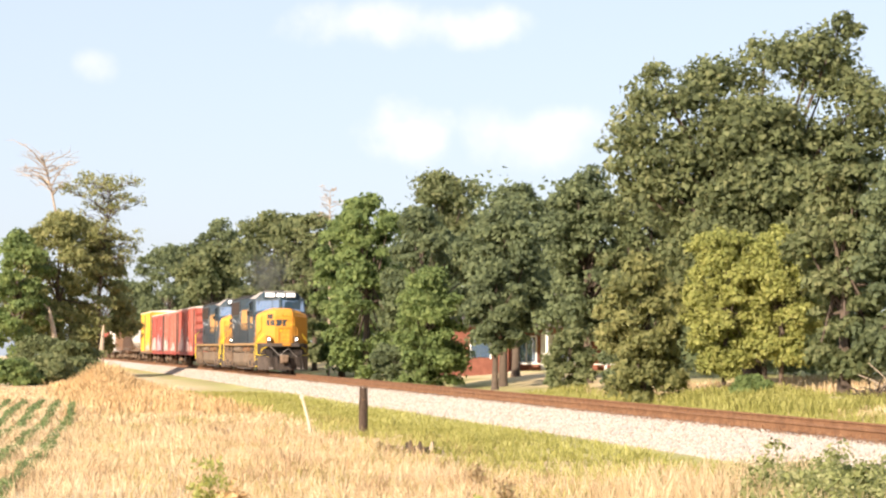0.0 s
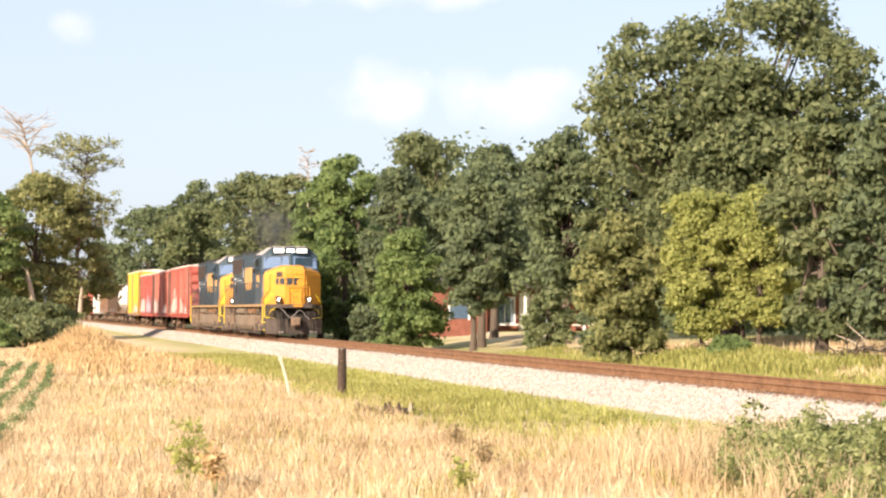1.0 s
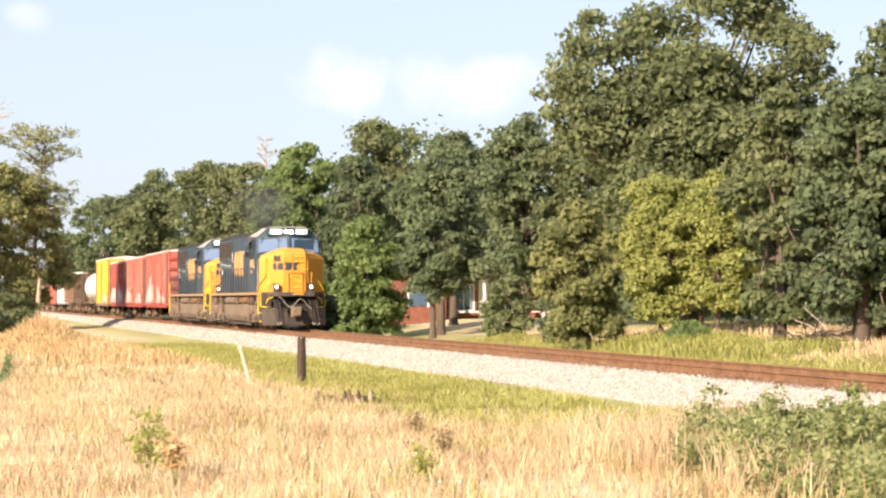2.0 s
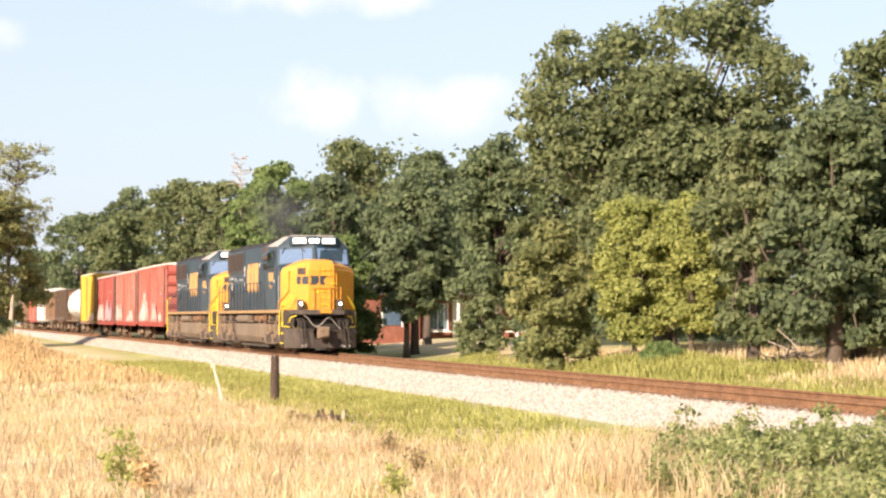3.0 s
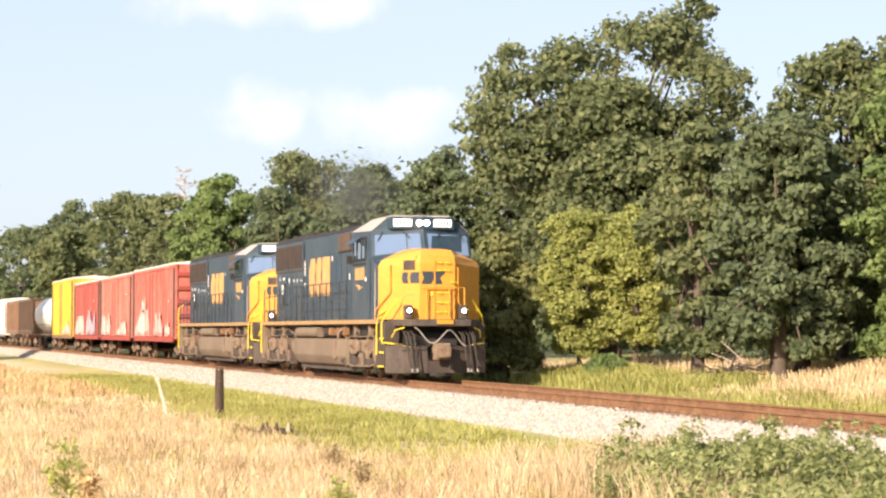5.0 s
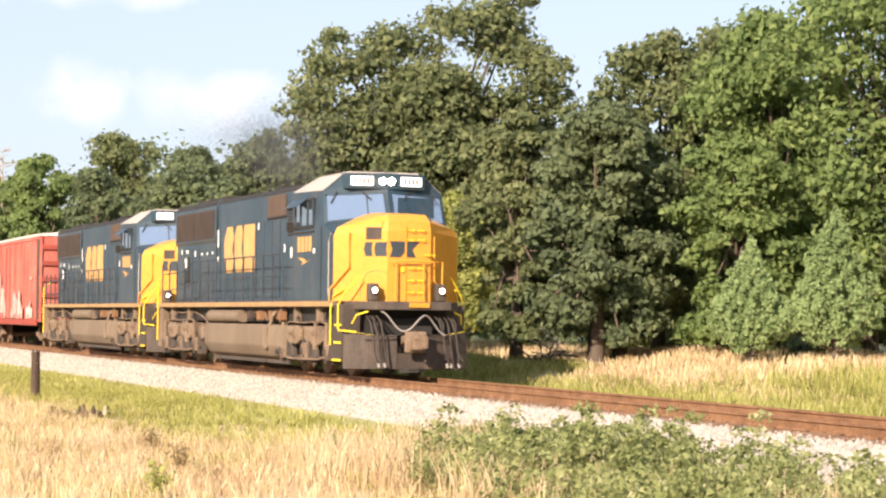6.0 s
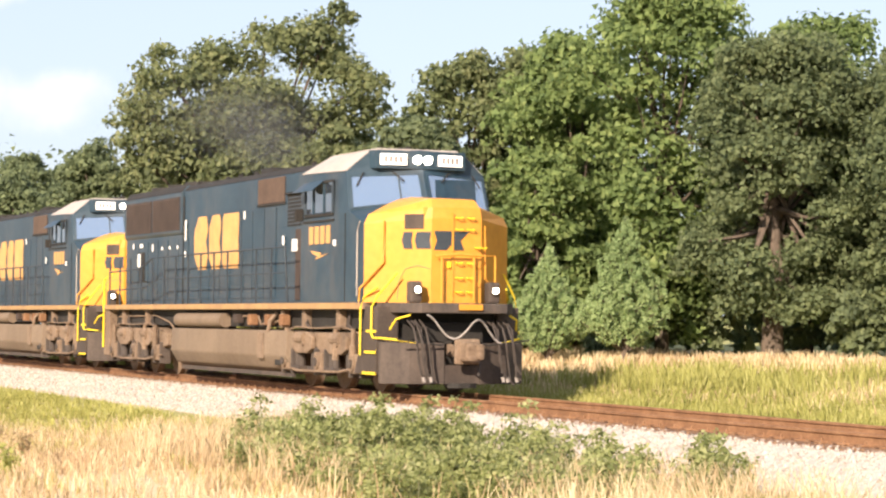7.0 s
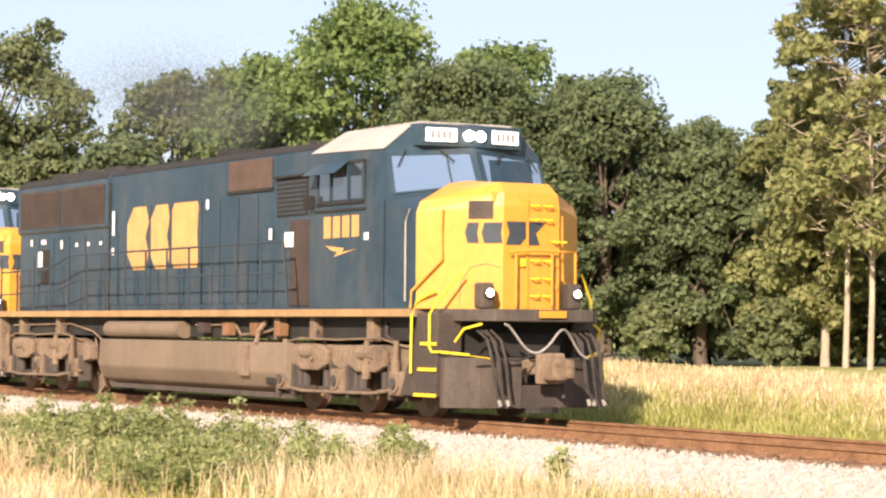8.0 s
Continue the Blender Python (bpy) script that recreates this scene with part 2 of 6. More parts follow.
    "brick": material("brick", ((0.20, 0.075, 0.05), (0.34, 0.14, 0.095)), 3, 0.9, bump=0.3, objrand=0.4),
    "shingle": material("shingle", ((0.07, 0.06, 0.055), (0.14, 0.12, 0.11)), 3, 0.9, bump=0.4),
}


def glass_material(name, shine):
    m = bpy.data.materials.new(name)
    m.use_nodes = True
    b = m.node_tree.nodes["Principled BSDF"]
    # the shinier glass has the sky's reflection partly put into its blue base
    b.inputs["Base Color"].default_value = (0.03, 0.04, 0.055, 1) if shine < 2 else (0.16, 0.24, 0.36, 1)
    b.inputs["Roughness"].default_value, b.inputs["Metallic"].default_value = 0.06, (0.0 if shine < 2 else 0.35)
    b.inputs["Specular IOR Level"].default_value = 1.0
    b.inputs["Coat Weight"].default_value, b.inputs["Coat Roughness"].default_value, b.inputs["Coat IOR"].default_value = 1.0, 0.03, shine
    return m


def smoke_material():
    m = bpy.data.materials.new("smoke")
    m.use_nodes = True
    nt = m.node_tree
    n, l = nt.nodes, nt.links
    b = n["Principled BSDF"]
    b.inputs["Base Color"].default_value, b.inputs["Roughness"].default_value = (0.085, 0.09, 0.095, 1), 1.0
    tr, mx = n.new("ShaderNodeBsdfTransparent"), n.new("ShaderNodeMixShader")
    mx.inputs[0].default_value = 0.25
    l.new(tr.outputs[0], mx.inputs[1])
    l.new(b.outputs[0], mx.inputs[2])
    l.new(mx.outputs[0], n["Material Output"].inputs[0])
    return m


M["glass"], M["dim_glass"], M["smoke"] = glass_material("cab_glass", 3.0), glass_material("dim_glass", 1.6), smoke_material()


# ---------------------------------------------------------------- mesh helpers
def part(name, bm, mat, parent=None, label=""):
    """Links a bmesh, or a ready mesh, as one mesh object."""
    if isinstance(bm, bmesh.types.BMesh):
        me = bpy.data.meshes.new(name)
        bm.to_mesh(me)
        bm.free()
    else:
        me = bm
    if mat and not me.materials:
        me.materials.append(M[mat])
    ob = new(name, me)
    ob.parent = parent
    if label:
        ob["label"] = label
    return ob


def quick_mesh(name, verts, faces):
    """A mesh from arrays: verts n x 3, faces m x k."""
    verts, faces = np.asarray(verts, dtype=np.float32), np.asarray(faces, dtype=np.int32)
    me = bpy.data.meshes.new(name)
    m, k = faces.shape
    me.vertices.add(len(verts))
    me.vertices.foreach_set("co", verts.ravel())
    me.loops.add(m * k)
    me.loops.foreach_set("vertex_index", faces.ravel())
    me.polygons.add(m)
    me.polygons.foreach_set("loop_start", np.arange(0, m * k, k, dtype=np.int32))
    me.update(calc_edges=True)
    me.validate()
    return me


def box(bm, x0, x1, y0, y1, z0, z1, bevel=0.0):
    r = bmesh.ops.create_cube(bm, size=1, matrix=Matrix.LocRotScale(((x0 + x1) / 2, (y0 + y1) / 2, (z0 + z1) / 2), None, (abs(x1 - x0), abs(y1 - y0), abs(z1 - z0))))
    if bevel:
        edges = {e for v in r["verts"] for e in v.link_edges}
        bmesh.ops.bevel(bm, geom=list(edges), offset=bevel, segments=2, affect="EDGES", profile=0.6)
    return bm


def boxed(*a, **k):
    return box(bmesh.new(), *a, **k)


def prism(bm, outline, axis, a, b, bevel=0.0):
    """An outline of 2D points drawn along an axis: 'x' takes (y, z), 'y' takes (x, z), 'z' takes (x, y)."""
    def at(p, d):
        return {"x": (d, p[0], p[1]), "y": (p[0], d, p[1]), "z": (p[0], p[1], d)}[axis]
    lo, hi = [bm.verts.new(at(p, a)) for p in outline], [bm.verts.new(at(p, b)) for p in outline]
    faces = [bm.faces.new(lo), bm.faces.new(hi)]
    k = len(outline)
    for i in range(k):
        faces.append(bm.faces.new((lo[i], lo[(i + 1) % k], hi[(i + 1) % k], hi[i])))
    bmesh.ops.recalc_face_normals(bm, faces=faces)
    if bevel:
        edges = {e for f in faces for e in f.edges}
        bmesh.ops.bevel(bm, geom=list(edges), offset=bevel, segments=2, affect="EDGES", profile=0.6)
    return bm


def prismed(*a, **k):
    return prism(bmesh.new(), *a, **k)


def tube(bm, points, r, sides=8, r_end=None):
    """A round bar through points, tapering to r_end."""
    pts = [Vector(p) for p in points]
    rings = []
    for i, p in enumerate(pts):
        d = (pts[min(i + 1, len(pts) - 1)] - pts[max(i - 1, 0)]).normalized()
        side = d.cross(Vector((0, 0, 1)) if abs(d.z) < 0.95 else Vector((1, 0, 0))).normalized()
        up = side.cross(d)
        rr = r if r_end is None else r + (r_end - r) * i / (len(pts) - 1)
        rings.append([bm.verts.new(p + rr * (math.cos(a) * side + math.sin(a) * up)) for a in (2 * math.pi * j / sides for j in range(sides))])
    for one, two in zip(rings, rings[1:]):
        for j in range(sides):
            bm.faces.new((one[j], one[(j + 1) % sides], two[(j + 1) % sides], two[j]))
    bm.faces.new(rings[0][::-1])
    bm.faces.new(rings[-1])
    return bm


def tubed(*a, **k):
    return tube(bmesh.new(), *a, **k)


def disc(bm, x, y, z, r, half, sides=20):
    """A short cylinder along y."""
    bmesh.ops.create_cone(bm, cap_ends=True, segments=sides, radius1=r, radius2=r, depth=2 * half, matrix=Matrix.Translation((x, y, z)) @ Matrix.Rotation(math.pi / 2, 4, "X"))
    return bm


def smooth(ob, angle=40):
    for p in ob.data.polygons:
        p.use_smooth = True
    ob.data.set_sharp_from_angle(angle=radians(angle))
    return ob


def thing(name, label, category, m=None, group="", kind=""):
    ob = new(name)
    ob.empty_display_size = 0.2
    if m:
        ob.matrix_basis = m
    return tagged(ob, label, category, group, kind)


# ---------------------------------------------------------------- ground
TRACK_Y, GRADE, NOSE_END, SPEED = 16.37, -0.00315, -22.45, 14.4176
rng = np.random.default_rng(7)


def rail_z(x):
    """Height of the rail's top at x."""
    return GRADE * (np.clip(x, -420, 120) - NOSE_END)


def ground_z(x, y):
    """Height of the ground: a field, the ditch by the ballast, the track's bed and the slowly rising land behind it."""
    p = np.interp(y, [-60, -6, 2, 7, 10, 12.8, 14.2, 18.6, 19.6, 22, 27, 34, 60, 400], [-0.2, -0.85, -0.80, -0.76, -0.78, -0.72, -0.62, -0.60, -0.42, -0.12, 0.30, 0.46, 0.8, 1.5])
    w = 0.05 * np.sin(x * 0.31 + y * 0.5) + 0.05 * np.sin(x * 0.13 - y * 0.37 + 1) + 0.03 * np.sin(x * 0.9 + y * 1.1)
    return rail_z(x) + p + w * np.clip(np.abs(y - TRACK_Y) / 3 - 0.9, 0, 1)


def make_ground():
    xs = np.concatenate([[-3000, -1800, -1000, -650, -480], np.arange(-420, -130, 3.0), np.arange(-130, -8, 0.8), np.arange(-8, 40, 2.0), [60, 110, 200, 400, 900, 2000]])
    ys = np.concatenate([[-2000, -900, -400, -180, -90, -50, -30], np.arange(-20, 0, 1.0), np.arange(0, 40, 0.6), np.arange(40, 90, 5), [120, 200, 400, 900, 2000]])
    gx, gy = np.meshgrid(xs, ys)
    v = np.stack([gx, gy, ground_z(gx, gy)], -1).reshape(-1, 3)
    i = np.arange(len(ys) * len(xs)).reshape(len(ys), len(xs))
    f = np.stack([i[:-1, :-1], i[:-1, 1:], i[1:, 1:], i[1:, :-1]], -1).reshape(-1, 4)
    ob = part("ground", quick_mesh("ground", v, f), None)
    tagged(ob, "dry summer farmland with tan grass and a greener ditch", "ground", kind="structure")
    m = material("field", ((0.46, 0.32, 0.18), (0.62, 0.47, 0.29), (0.74, 0.59, 0.38)), 0.35, 0.95, bump=0.5, fine=6)
    nt = m.node_tree
    n, l = nt.nodes, nt.links
    b = n["Principled BSDF"]
    dry = b.inputs["Base Color"].links[0].from_socket
    co, sep = n.new("ShaderNodeTexCoord"), n.new("ShaderNodeSeparateXYZ")
    l.new(co.outputs["Object"], sep.inputs[0])
    wob = n.new("ShaderNodeTexNoise")
    wob.inputs["Scale"].default_value, wob.inputs["Detail"].default_value = 0.25, 4
    l.new(co.outputs["Object"], wob.inputs[0])
    wy = n.new("ShaderNodeMath")
    wy.operation = "MULTIPLY_ADD"
    wy.inputs[1].default_value = 7.0
    l.new(wob.outputs["Fac"], wy.inputs[0])
    l.new(sep.outputs["Y"], wy.inputs[2])
    shifted = wy.outputs[0]
    curve = n.new("ShaderNodeValToRGB")
    e = curve.color_ramp.elements
    # share of green across the plan, from y = -10 to y = 60; past y = 28 the darker green stands for tree shade
    stops = ((0.0, 0.1), (0.285, 0.0), (0.325, 0.85), (0.385, 0.9), (0.40, 0.4), (0.445, 0.85), (0.475, 0.3), (0.51, 0.1), (0.55, 0.85), (1.0, 0.9))
    while len(e) < len(stops):
        e.new(0.5)
    for k, (p, val) in enumerate(stops):
        e[k].position, e[k].color = p, (val, val, val, 1)
    mr = n.new("ShaderNodeMapRange")
    mr.inputs["From Min"].default_value, mr.inputs["From Max"].default_value = -10 + 3.5, 60 + 3.5
    l.new(shifted, mr.inputs[0])
    l.new(mr.outputs[0], curve.inputs[0])
    gr = n.new("ShaderNodeValToRGB")
    gr.color_ramp.elements[0].position, gr.color_ramp.elements[0].color = 0.35, (0.20, 0.21, 0.06, 1)
    gr.color_ramp.elements[1].position, gr.color_ramp.elements[1].color = 0.65, (0.42, 0.40, 0.13, 1)
    l.new(wob.outputs["Fac"], gr.inputs[0])
    mx = n.new("ShaderNodeMix")
    mx.data_type = "RGBA"
    l.new(curve.outputs[0], mx.inputs[0])
    l.new(dry, mx.inputs[6])
    l.new(gr.outputs[0], mx.inputs[7])
    l.new(mx.outputs[2], b.inputs["Base Color"])
    ob.data.materials.append(m)
    for p in ob.data.polygons:
        p.use_smooth = True


make_ground()
# ---------------------------------------------------------------- trees
def leaf_cloud(lobes, count, size, spread=0.5, flat=1.0, inner=0.2, up=0.0):
    """Small leaves over the lobes (x, y, z, radius, height share): arrays of verts and faces."""
    lobes = np.asarray(lobes, dtype=float)
    w = lobes[:, 3] ** 2
    which = rng.choice(len(lobes), count, p=w / w.sum())
    d = rng.normal(size=(count, 3))
    d /= np.linalg.norm(d, axis=1)[:, None]
    low = d[:, 2] < -0.35
    d[low, 2] *= -1
    c, r, sq = lobes[which, :3], lobes[which, 3], lobes[which, 4]
    depth = np.where(rng.random(count) < inner, rng.uniform(0.2, 0.8, count), np.minimum(rng.normal(0.90, 0.18, count), 1.12))
    # lumps on each lobe, so that its outline is uneven
    lump = 1 + 0.18 * np.sin(d[:, 0] * 7 + which * 1.7) * np.sin(d[:, 1] * 6 + which) + 0.12 * np.sin(d[:, 2] * 9 + d[:, 0] * 5 + which * 2.3)
    pos = c + d * (r * depth * lump)[:, None] * np.stack([np.ones(count), np.ones(count), sq], -1)
    nrm = d + spread * rng.normal(size=(count, 3))
    nrm[:, 2] = nrm[:, 2] * flat + up
    nrm /= np.linalg.norm(nrm, axis=1)[:, None]
    a = np.cross(nrm, rng.normal(size=(count, 3)))
    a /= np.linalg.norm(a, axis=1)[:, None]
    b = np.cross(nrm, a)
    s = (size * rng.uniform(0.6, 1.4, count))[:, None]
    fold = nrm * s * 0.25
    v = np.stack([pos + a * s, pos - a * s * 0.6 + b * s * 0.72 + fold, pos - a * s * 0.6 - b * s * 0.72 - fold], 1).reshape(-1, 3)
    return v, np.arange(3 * count).reshape(-1, 3)


def clumps(lobes, share=0.46, count=7):
    """Each lobe broken into a smaller core and clumps of uneven size round it."""
    out = []
    for x, y, z, r, sq in lobes:
        out.append((x, y, z, r * 0.80, sq))
        for _ in range(count):
            d = rng.normal(size=3)
            d /= np.linalg.norm(d)
            d[2] = abs(d[2]) if rng.random() < 0.75 else d[2]
            k = r * rng.uniform(0.45, 0.78)
            out.append((x + d[0] * k, y + d[1] * k, z + d[2] * k * sq, r * share * rng.uniform(0.55, 1.25), 0.8))
    return out


def limbs(bm, x, y, z, height, radius, lobes, lean=(0, 0)):
    """A tapered trunk with limbs that end in the lobes."""
    top = Vector((x + lean[0], y + lean[1], z + height * 0.62))
    pts = [Vector((x, y, z - 0.3)), Vector((x, y, z + 0.25)), Vector((x + lean[0] * 0.3 + 0.1, y + lean[1] * 0.3, z + height * 0.3)), top]
    tube(bm, [pts[0], pts[1]], radius * 1.5, 9, radius * 1.05)
    tube(bm, pts[1:], radius * 1.05, 9, radius * 0.4)
    for lx, ly, lz, lr, sq in lobes:
        start = pts[2].lerp(top, rng.uniform(0.0, 0.9))
        end = Vector((lx, ly, lz + lr * 0.2))
        mid = start.lerp(end, 0.5) + Vector((0, 0, -0.12 * lr))
        tube(bm, [start, mid, end], radius * 0.36, 6, radius * 0.08)


def broad_lobes(x, y, z, top, radius, count, low=0.28, shape=0.9):
    """Lobes filling a crown between low * height and the top."""
    out = []
    height = top - z
    count = int(count * 1.9)
    for i in range(count):
        f = (i + 0.5) / count
        zz = z + height * (low + (0.9 - low) * f)
        env = radius * max(0.25, math.sin(math.pi * min(0.98, 0.16 + 0.78 * f)) ** shape)
        a = i * 2.4 + rng.uniform(-0.5, 0.5)
        rr = env * rng.uniform(0.35, 0.85)
        lr = radius * rng.uniform(0.22, 0.52)
        out.append((x + rr * math.cos(a), y + rr * math.sin(a), min(zz, top - lr * 0.8), lr, rng.uniform(0.7, 0.95)))
    out.append((x, y, top - radius * 0.36, radius * 0.40, 0.9))
    return out


def broad_tree(x, y, top, radius, leaf, label, leaves=7000, size=0.14, count=12, low=0.28, trunk=0.2, bark="bark", z=None, extra=(), shape=0.9, inner=0.2, name="tree"):
    z = float(ground_z(x, y)) if z is None else z
    tree = thing(name, label, "tree", pose(0, 0, 0))
    lobes = broad_lobes(x, y, z, top, radius, count, low, shape) + list(extra)
    bm = bmesh.new()
    limbs(bm, x, y, z, top - z, trunk, lobes)
    smooth(part("trunk", bm, bark, tree), 60)
    v, f = leaf_cloud(clumps(lobes), int(leaves * 1.85), size * 0.99, inner=inner)
    part("crown", quick_mesh("crown", v, f), leaf, tree)
    return tree


def pine(x, y, top, radius, leaf, label, leaves=5000, size=0.10, z=None, name="conifer"):
    """A young conifer: whorls of upswept branches that shorten towards the tip."""
    z = float(ground_z(x, y)) if z is None else z
    tree = thing(name, label, "tree", pose(0, 0, 0))
    bm = bmesh.new()
    tube(bm, [(x, y, z - 0.2), (x, y, z + (top - z) * 0.6), (x, y, top)], 0.12, 8, 0.02)
    lobes, tiers = [], 17
    for i in range(tiers):
        f = i / tiers
        rr = radius * (1 - f) ** 0.9 * (0.9 if i == 0 else 1)
        zz = z + 0.35 + (top - z - 0.4) * f
        for j in range(7 if f < 0.6 else 5):
            a = j * 2 * math.pi / 7 + i * 0.8 + rng.uniform(-0.25, 0.25)
            k = rr * rng.uniform(0.75, 1.1)
            tip = (x + k * math.cos(a), y + k * math.sin(a), zz + 0.6 * k)
            tube(bm, [(x, y, zz - 0.1), tip], 0.03, 5, 0.01)
            for q in (0.45, 0.75, 1.0):
                lobes.append((x + (tip[0] - x) * q, y + (tip[1] - y) * q, zz - 0.1 + (tip[2] - zz + 0.1) * q, (0.07 + 0.10 * radius * (1 - f)) * (1.15 - 0.55 * q), 2.1))
    for q in (0.1, 0.3, 0.55, 0.8):
        lobes.append((x, y, top - q, 0.06 + 0.09 * q, 2.4))
    smooth(part("trunk", bm, "bark", tree), 60)
    v, f = leaf_cloud(lobes, leaves, size, spread=0.9, flat=0.35)
    part("crown", quick_mesh("crown", v, f), leaf, tree)
    return tree


def bare_tree(x, y, top, spread, label, z=None, lean=(0, 0), twigs=60, leaf=None, leaves=0, bark="pale_bark", radius=0.16, name="dead_tree", start=0.45, tuft=0.35):
    """A dead or half-dead tree: a leaning trunk, forking limbs and fine twigs, with few leaves if any."""
    z = float(ground_z(x, y)) if z is None else z
    tree = thing(name, label, "tree", pose(0, 0, 0))
    bm = bmesh.new()
    h = top - z
    spine = [Vector((x + lean[0] * f * f + 0.1 * math.sin(5 * f), y + lean[1] * f * f, z - 0.2 + h * f)) for f in (0, 0.2, 0.4, 0.6, 0.8, 0.93)]
    tube(bm, spine, radius, 8, radius * 0.2)
    lobes = []
    for i in range(twigs):
        f = rng.uniform(start, 0.95)
        k = min(4, int(f / 0.2))
        p = spine[k].lerp(spine[k + 1], (f - 0.2 * k) / 0.2 if k < 4 else min(1, (f - 0.8) / 0.13))
        a = rng.uniform(0, 2 * math.pi)
        ln = spread * rng.uniform(0.35, 1.0) * (1.15 - 0.5 * abs(f - 0.75))
        q = p + Vector((math.cos(a) * ln, math.sin(a) * ln, ln * rng.uniform(0.0, 0.75)))
        mid = p.lerp(q, 0.5) + Vector((0, 0, 0.08 * ln))
        tube(bm, [p, mid, q], radius * 0.20, 5, 0.012)
        for _ in range(3):
            e = mid.lerp(q, rng.uniform(0, 1))
            b = rng.uniform(0, 2 * math.pi)
            tube(bm, [e, e + Vector((math.cos(b), math.sin(b), rng.uniform(-0.2, 0.8))) * ln * 0.4], 0.02, 4, 0.008)
        lobes.append((*q, 0.28 * spread * rng.uniform(0.4, 1), tuft))
    smooth(part("trunk", bm, bark, tree), 60)
    if leaves:
        v, f = leaf_cloud(lobes, leaves, 0.11, spread=0.8)
        part("crown", quick_mesh("crown", v, f), leaf, tree)
    return tree


OAK = "tall broad oak with dense olive-green summer leaves"
DARK = "dark green maple with a dense rounded crown"
BRIGHT = "tall hardwood with bright green leaf clusters"
EDGE = "mid-green hardwood at the edge of the woods"

# beside the far end of the track, on the field's side; paler leaf colours stand in for haze and sunlight
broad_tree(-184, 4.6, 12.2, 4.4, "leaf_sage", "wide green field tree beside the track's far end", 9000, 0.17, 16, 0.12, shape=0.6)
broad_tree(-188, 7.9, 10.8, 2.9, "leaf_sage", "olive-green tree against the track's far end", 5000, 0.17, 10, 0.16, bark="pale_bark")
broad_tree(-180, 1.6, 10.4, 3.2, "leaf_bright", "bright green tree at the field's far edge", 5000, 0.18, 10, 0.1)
bare_tree(-187, 5.8, 17.6, 2.7, "bare dead tree leaning over the field trees", lean=(0, -2.7), twigs=46, start=0.78, bark="pale_bark", radius=0.2)
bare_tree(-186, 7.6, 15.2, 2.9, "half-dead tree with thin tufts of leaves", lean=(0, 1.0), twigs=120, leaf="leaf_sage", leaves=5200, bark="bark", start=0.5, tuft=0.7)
bare_tree(-180, 4.5, 5.5, 0.8, "broken pale trunk of a dead tree", lean=(0, -0.8), twigs=3, radius=0.36, start=0.6)
bare_tree(-176, 7.5, 4.0, 0.5, "short pale dead trunk beside the track", lean=(0, 0.2), twigs=2, radius=0.30, start=0.7)
# behind the track, far to near
broad_tree(-329, 23, 16.6, 5.6, "leaf_dark", EDGE, 6500, 0.26, 14, 0.1, shape=0.6)
broad_tree(-345, 19, 12.0, 5.0, "leaf_dark", EDGE, 5000, 0.26, 12, 0.1, shape=0.6)
broad_tree(-299, 27, 18.4, 4.6, "leaf_dark", EDGE, 6500, 0.25, 14, 0.1, shape=0.6)
broad_tree(-262, 23, 13.8, 4.4, "leaf_olive", EDGE, 6500, 0.23, 12, 0.1, shape=0.6)
broad_tree(-219, 24.5, 14.9, 4.2, "leaf_olive", "olive hardwood behind the track", 7500, 0.19, 14, 0.08, shape=0.6)
broad_tree(-190, 23.2, 12.9, 3.2, "leaf_olive", EDGE, 6500, 0.18, 12, 0.08, shape=0.6)
broad_tree(-168, 22, 11.7, 2.7, "leaf_olive", EDGE, 6500, 0.17, 12, 0.06, shape=0.6)
bare_tree(-149, 20.4, 12.7, 0.9, "bare treetop standing above the green crowns", twigs=30, start=0.75, radius=0.1)
# the brighter leaf colour on some crowns here stands in for sunlight
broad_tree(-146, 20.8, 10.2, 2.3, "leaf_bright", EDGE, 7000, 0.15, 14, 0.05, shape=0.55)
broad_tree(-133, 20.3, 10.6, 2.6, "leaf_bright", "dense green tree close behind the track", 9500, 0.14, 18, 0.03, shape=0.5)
broad_tree(-127, 22.4, 9.4, 2.2, "leaf_dark", EDGE, 7000, 0.14, 14, 0.05, shape=0.55)
broad_tree(-137.5, 25.4, 12.3, 3.1, "leaf_olive", "round-topped tree with a pale olive crown", 10000, 0.14, 18, 0.12, shape=0.6)
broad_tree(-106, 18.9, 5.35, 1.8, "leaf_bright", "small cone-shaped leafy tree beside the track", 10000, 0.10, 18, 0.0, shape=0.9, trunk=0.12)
broad_tree(-112.5, 24.4, 9.9, 2.6, "leaf_dark", DARK, 9000, 0.13, 16, 0.24, shape=0.6)
broad_tree(-105, 22.2, 8.2, 2.2, "leaf_dark", DARK, 8000, 0.12, 15, 0.28, shape=0.6)
broad_tree(-97.5, 24.2, 9.4, 2.5, "leaf_dark", DARK, 10000, 0.12, 18, 0.20, shape=0.6)
broad_tree(-101, 21.0, 5.6, 1.6, "leaf_dark", "slender dark tree before the house", 6000, 0.11, 12, 0.3, trunk=0.14)
broad_tree(-94.5, 25.6, 8.5, 2.2, "leaf_olive", EDGE, 8000, 0.12, 14, 0.15, shape=0.6)
